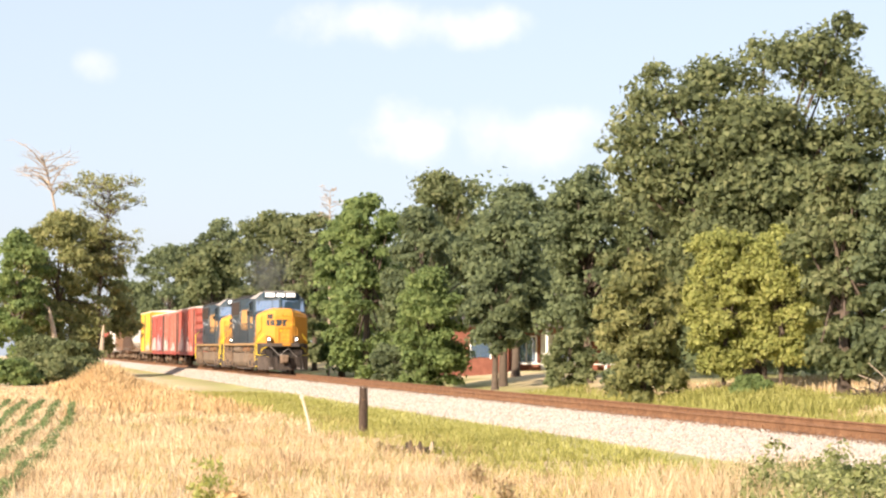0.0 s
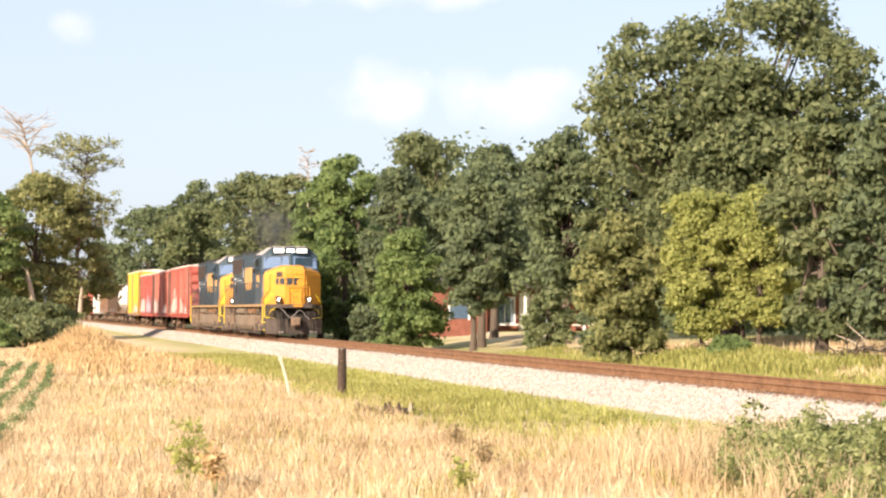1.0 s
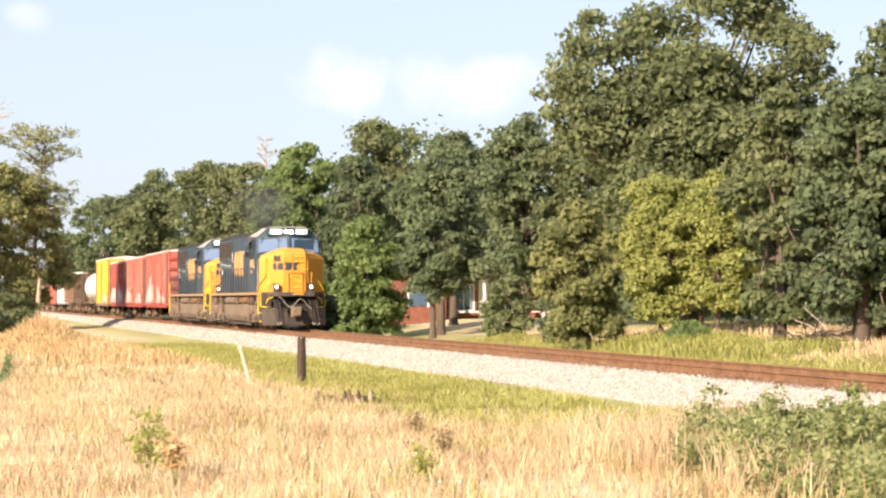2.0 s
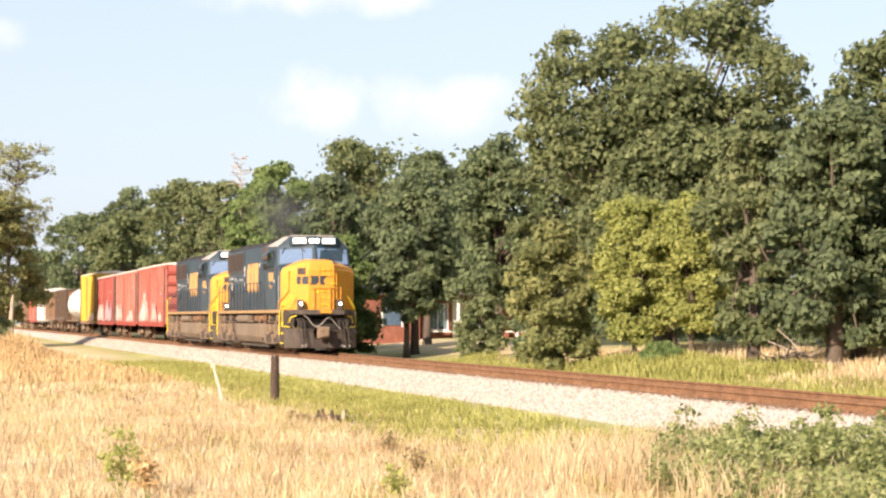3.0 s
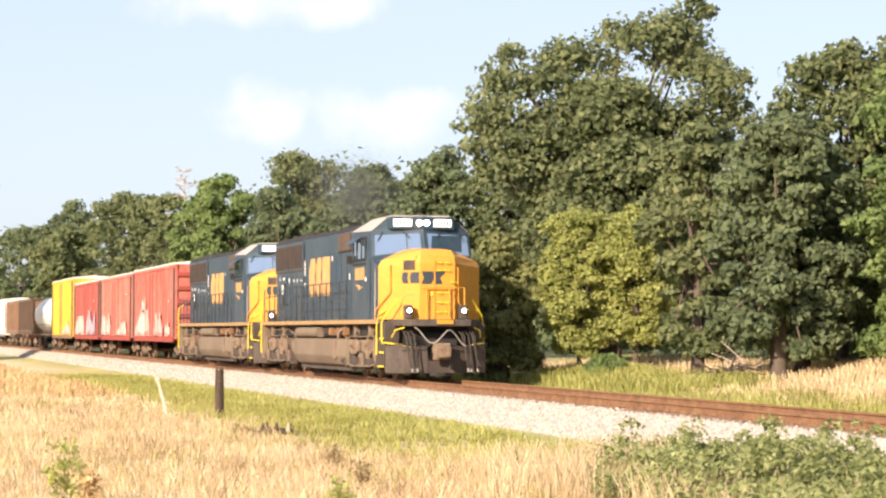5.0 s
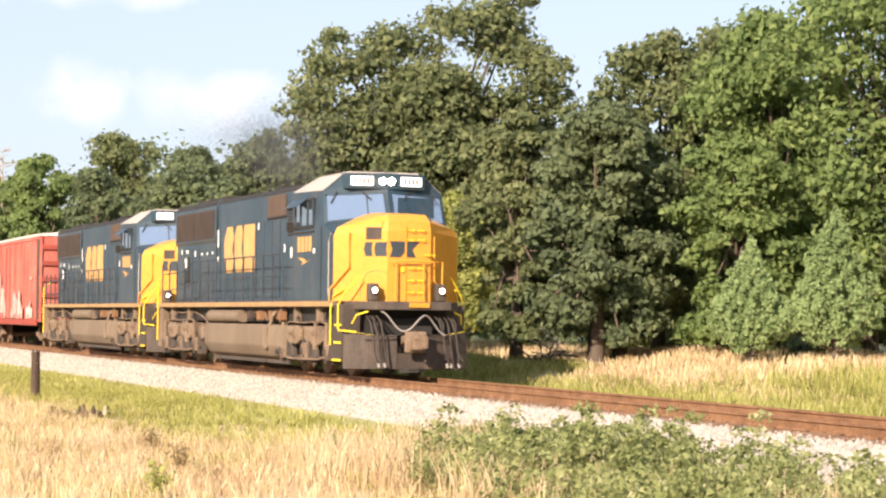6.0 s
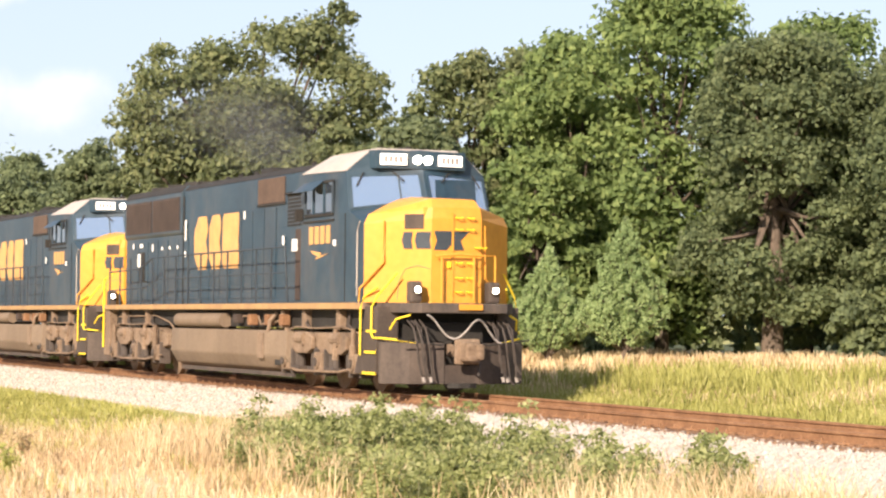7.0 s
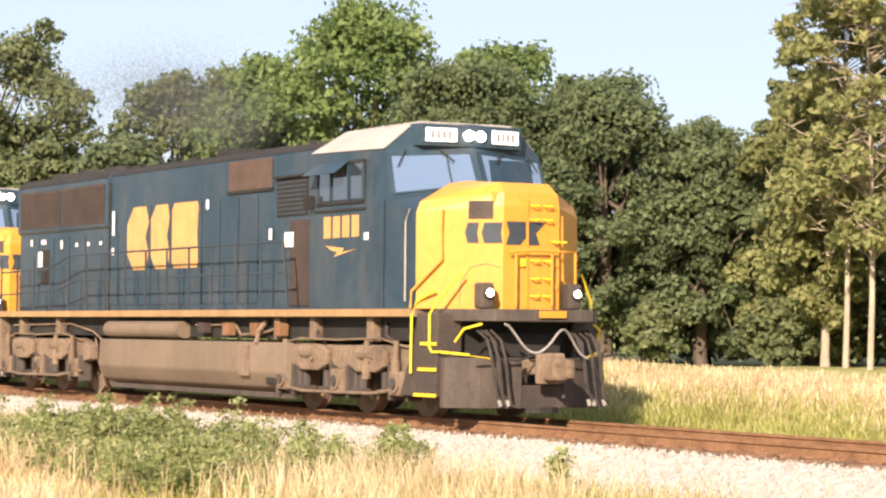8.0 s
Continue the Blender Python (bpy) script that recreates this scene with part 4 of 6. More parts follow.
def locomotive():
    loco = thing("locomotive", "blue and yellow diesel freight locomotive, dusty, headlights lit", "locomotive", group="train")
    # frame, walkway and stripe
    part("underframe", boxed(-21.95, -1.6, -1.25, 1.25, 1.22, 1.60, 0.02), "dark", loco)
    part("walkway", boxed(-21.95, -2.05, -1.50, 1.50, 1.60, 1.735, 0.01), "dirt_steel", loco)
    for s in (-1, 1):
        part("sill_stripe", boxed(-21.95, -2.06, s * 1.503, s * 1.525, 1.61, 1.73), "stripe", loco, "worn yellow sill stripe")
    # long hood
    hood = part("long_hood", prismed([(-1.0, 1.735), (-1.0, 4.52), (-0.84, 4.66), (0.84, 4.66), (1.0, 4.52), (1.0, 1.735)], "x", -21.7, -5.81, 0.025), "blue", loco, "dusty dark blue engine hood")
    part("radiator_section", prismed([(-1.01, 3.46), (-1.05, 3.52), (-1.05, 4.50), (-0.90, 4.68), (0.90, 4.68), (1.05, 4.50), (1.05, 3.52), (1.01, 3.46)], "x", -21.74, -16.25, 0.02), "blue", hood)
    for s in (-1, 1):
        for x0, x1 in ((-21.5, -19.02), (-18.9, -16.42)):
            g = part("radiator_grille", boxed(x0, x1, s * 1.053, s * 1.068, 3.58, 4.40), "brown_grille", loco, "rust-brown radiator grille")
            for k in range(11):
                z = 3.66 + 0.066 * k
                part("slat", boxed(x0 + 0.03, x1 - 0.03, s * 1.07, s * 1.08, z, z + 0.035), "brown_grille", g)
        part("brake_vent", boxed(-10.2, -8.34, s * 1.003, s * 1.03, 3.95, 4.50, 0.006), "vent_brown", loco, "rust-brown vent panel")
        part("vent_lip", boxed(-10.22, -8.30, s * 1.003, s * 1.05, 3.90, 3.944), "dark", loco)
        intake = part("air_intake", boxed(-8.12, -6.88, s * 1.003, s * 1.02, 3.40, 4.08), "dark", loco, "dark intake screen")
        for k in range(8):
            part("slat", boxed(-8.08, -6.92, s * 1.022, s * 1.032, 3.43 + 0.08 * k, 3.465 + 0.08 * k), "logo_blue", intake)
        part("intake_hood", boxed(-8.16, -6.84, s * 1.003, s * 1.09, 4.085, 4.12), "dark", loco)
        for x0 in np.arange(-15.6, -8.6, 0.84):
            if x0 + 0.78 < -8.2:
                part("hood_door", boxed(x0, x0 + 0.78, s * 1.002, s * 1.018, 1.86, 3.84, 0.004), "blue", loco)
        for x0 in (-21.3, -20.35, -19.4, -18.45, -17.5, -16.6):
            part("hood_door", boxed(x0, x0 + 0.86, s * 1.002, s * 1.016, 1.86, 3.36, 0.004), "blue", loco)
        part("end_door", boxed(-7.55, -6.55, s * 1.003, s * 1.03, 1.80, 3.32, 0.01), "brown_grille", loco, "brown equipment door")
        part("roof_edge", sheet([(-21.7, s * 0.99, 4.53), (-5.85, s * 0.99, 4.53), (-5.85, s * 0.84, 4.665), (-21.7, s * 0.84, 4.665)], (0, s, 1), 0.006), "dark", loco, "dark strip along the roof edge")
        part("roof_edge", sheet([(-21.72, s * 1.045, 4.51), (-16.27, s * 1.045, 4.51), (-16.27, s * 0.90, 4.682), (-21.72, s * 0.90, 4.682)], (0, s, 1), 0.006), "dark", loco, "dark strip along the roof edge")
        part("hood_seam", boxed(-16.2, -16.14, s * 1.003, s * 1.03, 1.74, 4.40), "dark", loco)
    part("dark_window", boxed(-20.25, -19.75, -1.035, -1.018, 2.35, 3.10, 0.004), "dark", loco)
    # roof gear
    for x in (-20.6, -19.0, -17.4):
        bm = bmesh.new()
        bmesh.ops.create_cone(bm, cap_ends=True, segments=22, radius1=0.64, radius2=0.60, depth=0.14, matrix=Matrix.Translation((x, 0, 4.76)))
        part("roof_fan", bm, "dark", loco)
    part("exhaust_stack", boxed(-12.4, -11.6, -0.26, 0.26, 4.66, 4.90, 0.03), "dark", loco)
    part("roof_hatch", boxed(-15.6, -12.9, -0.6, 0.6, 4.66, 4.74, 0.02), "dark", loco)
    part("roof_rib", boxed(-11.2, -10.4, -0.62, 0.62, 4.66, 4.78, 0.02), "dark", loco)
    part("brake_blister", boxed(-10.2, -8.3, -0.7, 0.7, 4.66, 4.72, 0.03), "dark", loco)
    for x in (-16.0, -13.6, -12.6, -11.4, -7.4):
        part("lifting_lug", boxed(x, x + 0.16, -0.74, -0.66, 4.64, 4.76, 0.01), "dark", loco)
    # cab
    bm = bmesh.new()
    loft(bm, [[(-5.8, -1.5, 1.735), (-2.05, -1.5, 1.735), (-2.05, 0, 1.735), (-2.05, 1.5, 1.735), (-5.8, 1.5, 1.735)],
              [(-5.8, -1.5, 3.25), (-2.06, -1.5, 3.25), (-2.06, 0, 3.25), (-2.06, 1.5, 3.25), (-5.8, 1.5, 3.25)],
              [(-5.8, -1.5, 3.52), (-2.92, -1.5, 3.52), (-2.52, 0, 3.72), (-2.92, 1.5, 3.52), (-5.8, 1.5, 3.52)],
              [(-5.8, -1.5, 4.36), (-3.20, -1.46, 4.30), (-2.84, 0, 4.36), (-3.20, 1.46, 4.30), (-5.8, 1.5, 4.36)],
              [(-5.75, -0.86, 4.76), (-3.12, -0.98, 4.72), (-2.90, 0, 4.76), (-3.12, 0.98, 4.72), (-5.75, 0.86, 4.76)]])
    cab = part("cab", bm, "blue", loco, "blue driver's cab with a pale roof")
    part("roof_panel", sheet([(-5.78, -1.50, 4.37), (-3.24, -1.45, 4.32), (-3.14, -0.99, 4.72), (-5.75, -0.87, 4.76)], (0, -0.55, 0.83), 0.01), "roof_grey", cab, "pale grey roof panel")
    part("roof_panel", sheet([(-5.78, 1.50, 4.37), (-3.24, 1.45, 4.32), (-3.14, 0.99, 4.72), (-5.75, 0.87, 4.76)], (0, 0.55, 0.83), 0.01), "roof_grey", cab, "pale grey roof panel")
    part("roof_top", boxed(-5.72, -3.1, -0.86, 0.86, 4.74, 4.79, 0.01), "roof_grey", cab)
    for s in (-1, 1):
        # windshields, divided by slim bars
        lo0, lo1, hi0, hi1 = Vector((-2.92, s * 1.5, 3.52)), Vector((-2.52, 0, 3.72)), Vector((-3.20, s * 1.46, 4.30)), Vector((-2.84, 0, 4.36))
        def on(u, v):
            return lo0.lerp(lo1, u).lerp(hi0.lerp(hi1, u), v)
        nrm = (lo1 - lo0).cross(hi0 - lo0) * (1 if s < 0 else -1)
        part("windshield", sheet([on(0.06, 0.08), on(0.93, 0.08), on(0.93, 0.86), on(0.06, 0.86)], nrm, 0.006), "glass", cab, "sky-reflecting windshield with sky blue put into its colour")
        for u0, u1, v0, v1 in ((0.03, 0.06, 0.04, 0.9), (0.93, 0.96, 0.04, 0.9), (0.03, 0.96, 0.86, 0.90), (0.03, 0.96, 0.04, 0.08), (0.66, 0.68, 0.08, 0.86)):
            part("window_bar", sheet([on(u0, v0), on(u1, v0), on(u1, v1), on(u0, v1)], nrm, 0.018), "blue", cab)
        part("wiper", tubed([on(0.22, 0.96) + nrm.normalized() * 0.05, on(0.12, 0.62) + nrm.normalized() * 0.05], 0.014, 5), "dark", cab)
        part("wiper", tubed([on(0.60, 0.96) + nrm.normalized() * 0.05, on(0.74, 0.66) + nrm.normalized() * 0.05], 0.014, 5), "dark", cab)
        # side windows under a tilted sunshade
        for x0, x1 in ((-5.45, -5.02), (-4.97, -4.40), (-4.30, -3.86)):
            part("side_window", boxed(x0, x1, s * 1.503, s * 1.512, 3.55, 4.14), "dim_glass", cab, "dark side window")
        for x in (-5.50, -4.99, -4.35, -3.83):
            part("window_bar", boxed(x - 0.025, x + 0.025, s * 1.503, s * 1.535, 3.50, 4.18), "blue", cab)
        for z in (3.50, 4.16):
            part("window_bar", boxed(-5.52, -3.80, s * 1.503, s * 1.535, z - 0.025, z + 0.025), "dark", cab)
        part("sunshade", sheet([(-5.5, s * 1.52, 4.18), (-4.32, s * 1.52, 4.18), (-4.32, s * 1.80, 3.96), (-5.5, s * 1.80, 3.96)], (0, s, 1), 0.012), "blue", cab)
        part("mirror", boxed(-5.72, -5.62, s * 1.52, s * 1.68, 3.42, 3.66, 0.01), "dark", cab)
        part("arm_rail", boxed(-5.60, -3.75, s * 1.503, s * 1.53, 3.36, 3.395), "dark", cab)
        part("grab_iron", tubed([(-2.35, s * 1.53, 1.85), (-2.35, s * 1.53, 3.10), (-2.22, s * 1.53, 3.30)], 0.016, 6), "roof_grey", loco)
        part("cab_seam", boxed(-3.12, -3.10, s * 1.503, s * 1.512, 1.76, 3.48), "dark", cab)
    # headlight band over the windshields
    part("visor", prismed([(-3.16, -1.02), (-2.92, -0.95), (-2.84, 0.0), (-2.92, 0.95), (-3.16, 1.02)], "z", 4.38, 4.74, 0.01), "blue", cab)
    for y in (-0.60, 0.60):
        a = 0.06 * (1 if y < 0 else -1)
        c = Vector((-2.875, y, 4.56))
        bm = bmesh.new()
        prism(bm, [(-0.27, -0.11), (0.27, -0.11), (0.27, 0.11), (-0.27, 0.11)], "x", 0, 0.03, 0.008)
        bmesh.ops.rotate(bm, verts=bm.verts, cent=(0, 0, 0), matrix=Matrix.Rotation(-a * 2.2, 3, "Z"))
        bmesh.ops.translate(bm, verts=bm.verts, vec=c)
        board = part("number_board", bm, "board", cab, "lit white number board")
        for k in range(4):
            bm = boxed(0.032, 0.036, -0.19 + 0.10 * k, -0.125 + 0.10 * k, -0.065, 0.065)
            bmesh.ops.rotate(bm, verts=bm.verts, cent=(0, 0, 0), matrix=Matrix.Rotation(-a * 2.2, 3, "Z"))
            bmesh.ops.translate(bm, verts=bm.verts, vec=c)
            part("numeral_bar", bm, "cable", board)
    for y in (-0.11, 0.11):
        bm = bmesh.new()
        bmesh.ops.create_cone(bm, cap_ends=True, segments=16, radius1=0.085, radius2=0.085, depth=0.05, matrix=Matrix.Translation((-2.82, y, 4.56)) @ Matrix.Rotation(math.pi / 2, 4, "Y"))
        part("headlight", bm, "lamp", cab, "lit headlight")
    part("horn", tubed([(-5.0, 0.3, 4.80), (-4.4, 0.3, 4.86)], 0.03, 8, 0.09), "dark", cab)
    part("antenna", boxed(-4.0, -3.7, -0.1, 0.1, 4.79, 4.86, 0.02), "dark", cab)
    # nose
    bm = bmesh.new()
    loft(bm, [[(-2.055, -1.5, 1.735), (-1.05, -0.5, 1.735), (-1.05, 0.52, 1.735), (-2.055, 1.5, 1.735)],
              [(-2.055, -1.5, 3.24), (-1.05, -0.5, 3.34), (-1.05, 0.52, 3.34), (-2.055, 1.5, 3.24)],
              [(-2.07, -1.42, 3.42), (-1.09, -0.48, 3.55), (-1.09, 0.50, 3.55), (-2.07, 1.42, 3.42)],
              [(-2.25, -0.92, 3.66), (-1.28, -0.43, 3.72), (-1.28, 0.45, 3.72), (-2.25, 0.92, 3.66)],
              [(-2.60, -0.60, 3.76), (-2.4, -0.4, 3.80), (-2.4, 0.4, 3.80), (-2.60, 0.60, 3.76)]])
    nose = part("nose", bm, "yellow", loco, "bright yellow angular nose")
    near = (1, -1, 0)
    part("nose_window", sheet([facet_point(u, z) for u, z in ((0.60, 3.14), (0.88, 3.14), (0.88, 3.42), (0.60, 3.42))], near, 0.01), "plow", nose, "small square window")
    part("nose_ridge", boxed(-1.05, -1.025, -0.10, -0.06, 1.76, 3.45), "yellow", nose)
    # plain dark blocks for the railroad's mark
    for u0, u1 in ((0.56, 0.72), (0.75, 0.99)):
        part("marking", sheet([facet_point(u0 + 0.03, 2.76), facet_point(u1, 2.76), facet_point(u1 - 0.02, 2.92), facet_point(u1, 3.08), facet_point(u0 + 0.03, 3.08), facet_point(u0, 2.92)], near, 0.008), "logo_blue", nose)
    part("marking", prismed([(-0.46, 2.74), (-0.20, 2.74), (-0.12, 2.84), (-0.04, 2.74), (0.16, 2.74), (0.08, 2.92), (0.26, 3.10), (-0.46, 3.10), (-0.40, 2.92)], "x", -1.046, -1.038), "logo_blue", nose)
    for z in (1.95, 2.22, 2.50, 2.80, 3.14, 3.36):
        for y in ((-0.02, 0.22) if z != 2.80 else (0.38, 0.48)):
            part("step_iron", tubed([(-1.045, y, z), (-0.96, y + 0.01, z - 0.01), (-0.96, y + 0.12, z - 0.01), (-1.045, y + 0.13, z)], 0.014, 5), "yellow_rail", nose)
    for pts in ([facet_point(0.30, 3.30), facet_point(0.30, 2.50), facet_point(-0.05, 2.00), facet_point(-0.06, 1.74)],
                [(-1.2, 0.66, 3.22), (-1.2, 0.68, 2.20), (-1.25, 0.95, 1.95)],
                [(-1.0, -0.42, 2.62), (-0.97, 0.0, 2.66), (-1.0, 0.60, 2.64), (-1.05, 0.82, 2.64), (-1.05, 0.82, 1.95)],
                [(-1.0, 0.36, 2.60), (-1.0, 0.36, 1.80)], [(-1.0, -0.30, 2.62), (-1.0, -0.30, 1.80)]):
        pts = [Vector(p) + Vector((0.05, -0.03, 0)) for p in pts]
        part("nose_handrail", tubed(pts, 0.022, 7), "yellow", nose, "yellow grab rail")
    part("nose_seam", sheet([facet_point(0.985, 1.78), facet_point(1.0, 1.78), facet_point(1.0, 3.3), facet_point(0.985, 3.3)], near, 0.006), "yellow", nose)
    part("nose_door_seam", tubed([facet_point(0.50, 1.80), facet_point(0.52, 2.15), facet_point(0.62, 2.38), facet_point(0.80, 2.44), facet_point(0.97, 2.38)], 0.010, 5), "stripe", nose)
    for z in (2.05, 2.40, 2.75):
        part("hinge", boxed(-1.046, -1.02, 0.44, 0.50, z, z + 0.10, 0.005), "yellow", nose)
    part("nose_latch", boxed(-1.046, -1.0, -0.20, -0.12, 2.40, 2.52, 0.01), "yellow_rail", nose)
    part("sand_fill", boxed(-1.30, -1.16, -0.62, -0.50, 3.40, 3.56, 0.02), "yellow", nose)
    # anticlimber, ditch lights, pilot
    part("anticlimber", prismed([(-1.95, -1.28), (-1.04, -1.14), (-0.64, -0.86), (-0.60, 0.88), (-0.97, 1.16), (-1.95, 1.28)], "z", 1.54, 1.73, 0.02), "dark_steel", loco, "dark ribbed anticlimber")
    # plain yellow centre piece on the anticlimber's front, no lamp
    part("step_light", boxed(-0.60, -0.565, -0.12, 0.36, 1.60, 1.71, 0.004), "yellow", loco)
    for y in (-0.86, 0.74):
        part("light_box", boxed(-1.15, -0.90, y - 0.12, y + 0.12, 1.735, 2.14, 0.05), "plow", loco)
        part("light_rim", tubed([(-0.91, y, 1.98), (-0.845, y, 1.98)], 0.10, 16, 0.088), "dark_steel", loco)
        bm = bmesh.new()
        bmesh.ops.create_cone(bm, cap_ends=True, segments=16, radius1=0.060, radius2=0.060, depth=0.05, matrix=Matrix.Translation((-0.858, y, 1.98)) @ Matrix.Rotation(math.pi / 2, 4, "Y"))
        part("ditch_light", bm, "lamp", loco, "lit ditch light")
    part("pilot_plate", boxed(-1.75, -1.55, -1.42, 1.42, 0.55, 1.54, 0.02), "dark", loco)
    part("pilot_box", boxed(-1.56, -1.15, -0.62, 0.62, 0.98, 1.36, 0.03), "dark", loco)
    bm = bmesh.new()
    left = [(-1.20, -1.46), (-0.88, -1.0), (-0.70, -0.36), (-0.80, -0.36), (-0.95, -0.92), (-1.32, -1.46)]
    for side in (-1, 1):
        prism(bm, [(x, y * -side) for x, y in left], "z", 0.20, 0.98, 0.015)
    box(bm, -0.82, -0.72, -0.37, 0.37, 0.20, 0.56, 0.015)
    part("snowplow", bm, "plow", loco, "dark dusty snowplow pilot")
    part("plow_lip", prismed([(-0.70, -0.30), (-0.58, -0.12), (-0.58, 0.12), (-0.70, 0.30)], "z", 0.13, 0.22), "dark", loco)
    bm = boxed(-1.2, -0.36, -0.13, 0.13, 0.72, 0.96, 0.04)
    box(bm, -0.44, -0.06, -0.18, 0.08, 0.64, 1.00, 0.06)
    box(bm, -0.24, -0.01, 0.03, 0.17, 0.67, 0.97, 0.05)
    box(bm, -0.50, -0.40, -0.26, 0.24, 0.58, 1.06, 0.04)
    part("coupler", bm, "dirt_steel", loco, "rusty knuckle coupler")
    part("coupler_lever", tubed([(-0.62, -1.35, 1.04), (-0.60, -0.5, 0.94), (-0.50, -0.15, 1.05), (-0.60, 0.5, 0.94), (-0.62, 1.35, 1.04)], 0.018, 6), "dark", loco)
    part("jumper_cable", tubed([(-0.40 - 0.2 * abs(q - 0.5) - 0.05 * math.sin(9 * q), -0.80 + 1.52 * q, 1.30 + 0.20 * math.cos(9.4 * q) - 0.12 * q) for q in (k / 24 for k in range(25))], 0.020, 8), "cable", loco, "pale looping jumper cable")
    for k, y0 in enumerate((-1.02, -0.95, -0.87, -0.78, 0.60, 0.70, 0.80, 0.90, 1.00)):
        bow = 0.05 * math.sin(2.1 * k)
        low = 0.34 + 0.10 * math.sin(1.7 * k + 0.6)
        part("air_hose", tubed([(-0.95, y0, 1.40), (-0.68, y0 + 0.02, 1.26 + bow), (-0.58 + bow * 0.6, y0 + 0.05 + bow, 0.96), (-0.60, y0 + 0.10 + 1.4 * bow, 0.62), (-0.58, y0 + 0.15 + 0.5 * bow, low), (-0.57, y0 + 0.21 + bow, low - 0.05)], 0.023, 7), "hose", loco, "black rubber air hose")
    for y in (-0.83, -0.69, 0.79, 0.88, 1.07):
        part("hose_coupling", tubed([(-0.60, y, 0.34), (-0.585, y + 0.02, 0.24)], 0.034, 7), "cable", loco, "pale metal hose coupling")
    part("brake_hose", tubed([(-0.9, 0.24, 0.74), (-0.46, 0.26, 0.60), (-0.42, 0.22, 0.36)], 0.032, 7), "hose", loco)
    # front steps and yellow rails
    for s in (-1, 1):
        part("step_well", prismed([(-2.62, 0.36), (-1.46, 0.36), (-1.40, 1.66), (-2.06, 1.66), (-2.16, 1.2)], "y", s * 1.02, s * 1.47, 0.02), "plow", loco)
        for z, x0, x1 in ((0.36, -2.10, -1.42), (0.76, -1.98, -1.42), (1.16, -1.9, -1.42)):
            part("step_edge", boxed(x0, x1, s * 1.472, s * 1.50, z, z + 0.05), "yellow_rail", loco, "yellow step edge")
        part("step_rail", tubed([(-2.14, s * 1.53, 0.72), (-2.12, s * 1.53, 1.62), (-2.02, s * 1.50, 1.84), (-1.72, s * 1.34, 2.02)], 0.020, 7), "yellow_rail", loco, "yellow handrail")
        part("step_rail", tubed([(-1.36, s * 1.46, 1.06), (-1.52, s * 1.50, 1.06), (-1.60, s * 1.50, 1.14), (-1.60, s * 1.50, 1.64), (-1.50, s * 1.42, 1.86), (-1.30, s * 1.10, 2.30)], 0.020, 7), "yellow_rail", loco, "yellow handrail")
        part("pilot_rail", tubed([(-1.35, s * 1.44, 1.06), (-0.95, s * 1.12, 1.02), (-0.82, s * 0.86, 0.98)], 0.022, 6), "yellow_rail", loco)
        part("pilot_grab", tubed([(-1.15, s * 1.30, 1.22), (-0.98, s * 1.24, 1.42), (-0.80, s * 1.02, 1.50)], 0.020, 6), "yellow_rail", loco)
        # walkway rail
        for x in [-21.6 + 1.06 * k for k in range(14)]:
            part("stanchion", tubed([(x, s * 1.47, 1.62), (x, s * 1.47, 2.90)], 0.022, 6), "logo_blue", loco)
        part("handrail", tubed([(-21.6, s * 1.47, 2.60), (-18.6, s * 1.47, 2.64), (-17.3, s * 1.47, 2.90), (-6.9, s * 1.47, 2.92), (-6.7, s * 1.47, 1.75)], 0.022, 6), "logo_blue", loco)
        part("handrail", tubed([(-21.6, s * 1.47, 2.10), (-18.2, s * 1.47, 2.16), (-16.9, s * 1.47, 2.36), (-6.8, s * 1.47, 2.38)], 0.018, 6), "logo_blue", loco)
        part("rear_step", boxed(-22.2, -21.6, s * 1.0, s * 1.46, 0.40, 1.62, 0.02), "dirt_steel", loco)
        part("rear_rail", tubed([(-22.1, s * 1.5, 0.6), (-22.1, s * 1.5, 2.4), (-21.8, s * 1.3, 2.6)], 0.024, 6), "yellow_rail", loco)
        # tank and reservoirs
        part("air_reservoir", tubed([(-15.2, s * 1.36, 1.36), (-11.4, s * 1.36, 1.36)], 0.165, 16), "dust_paint", loco, "dust-brown air tank")
        part("side_pipe", tubed([(-11.0, s * 1.30, 1.46), (-9.2, s * 1.30, 1.46), (-8.9, s * 1.34, 1.28), (-8.0, s * 1.34, 1.32), (-7.0, s * 1.30, 1.46)], 0.024, 6), "dirt_steel", loco)
        part("brake_pipe", tubed([(-21.2, s * 1.30, 1.42), (-17.6, s * 1.30, 1.46), (-16.2, s * 1.34, 1.30), (-15.6, s * 1.34, 1.10)], 0.022, 6), "dirt_steel", loco)
        for x in (-20.6, -18.3, -7.4, -6.0, -3.9):
            part("frame_bracket", boxed(x, x + 0.22, s * 1.22, s * 1.40, 1.20, 1.60, 0.03), "dirt_steel", loco)
        for x in (-9.4, -8.2, -7.2):
            part("fuel_fitting", boxed(x, x + 0.22, s * 1.30, s * 1.50, 1.26, 1.50, 0.03), "rust", loco)
        part("fill_pipe", tubed([(-7.9, s * 1.30, 1.52), (-7.9, s * 1.46, 1.36), (-7.9, s * 1.50, 1.14)], 0.05, 8), "dirt_steel", loco)
        part("cutout_cock", boxed(-10.6, -10.3, s * 1.28, s * 1.46, 1.30, 1.50, 0.03), "brown_grille", loco)
        part("tank_foot", boxed(-15.3, -6.9, s * 1.20, s * 1.26, 0.18, 0.27), "dark_steel", loco)
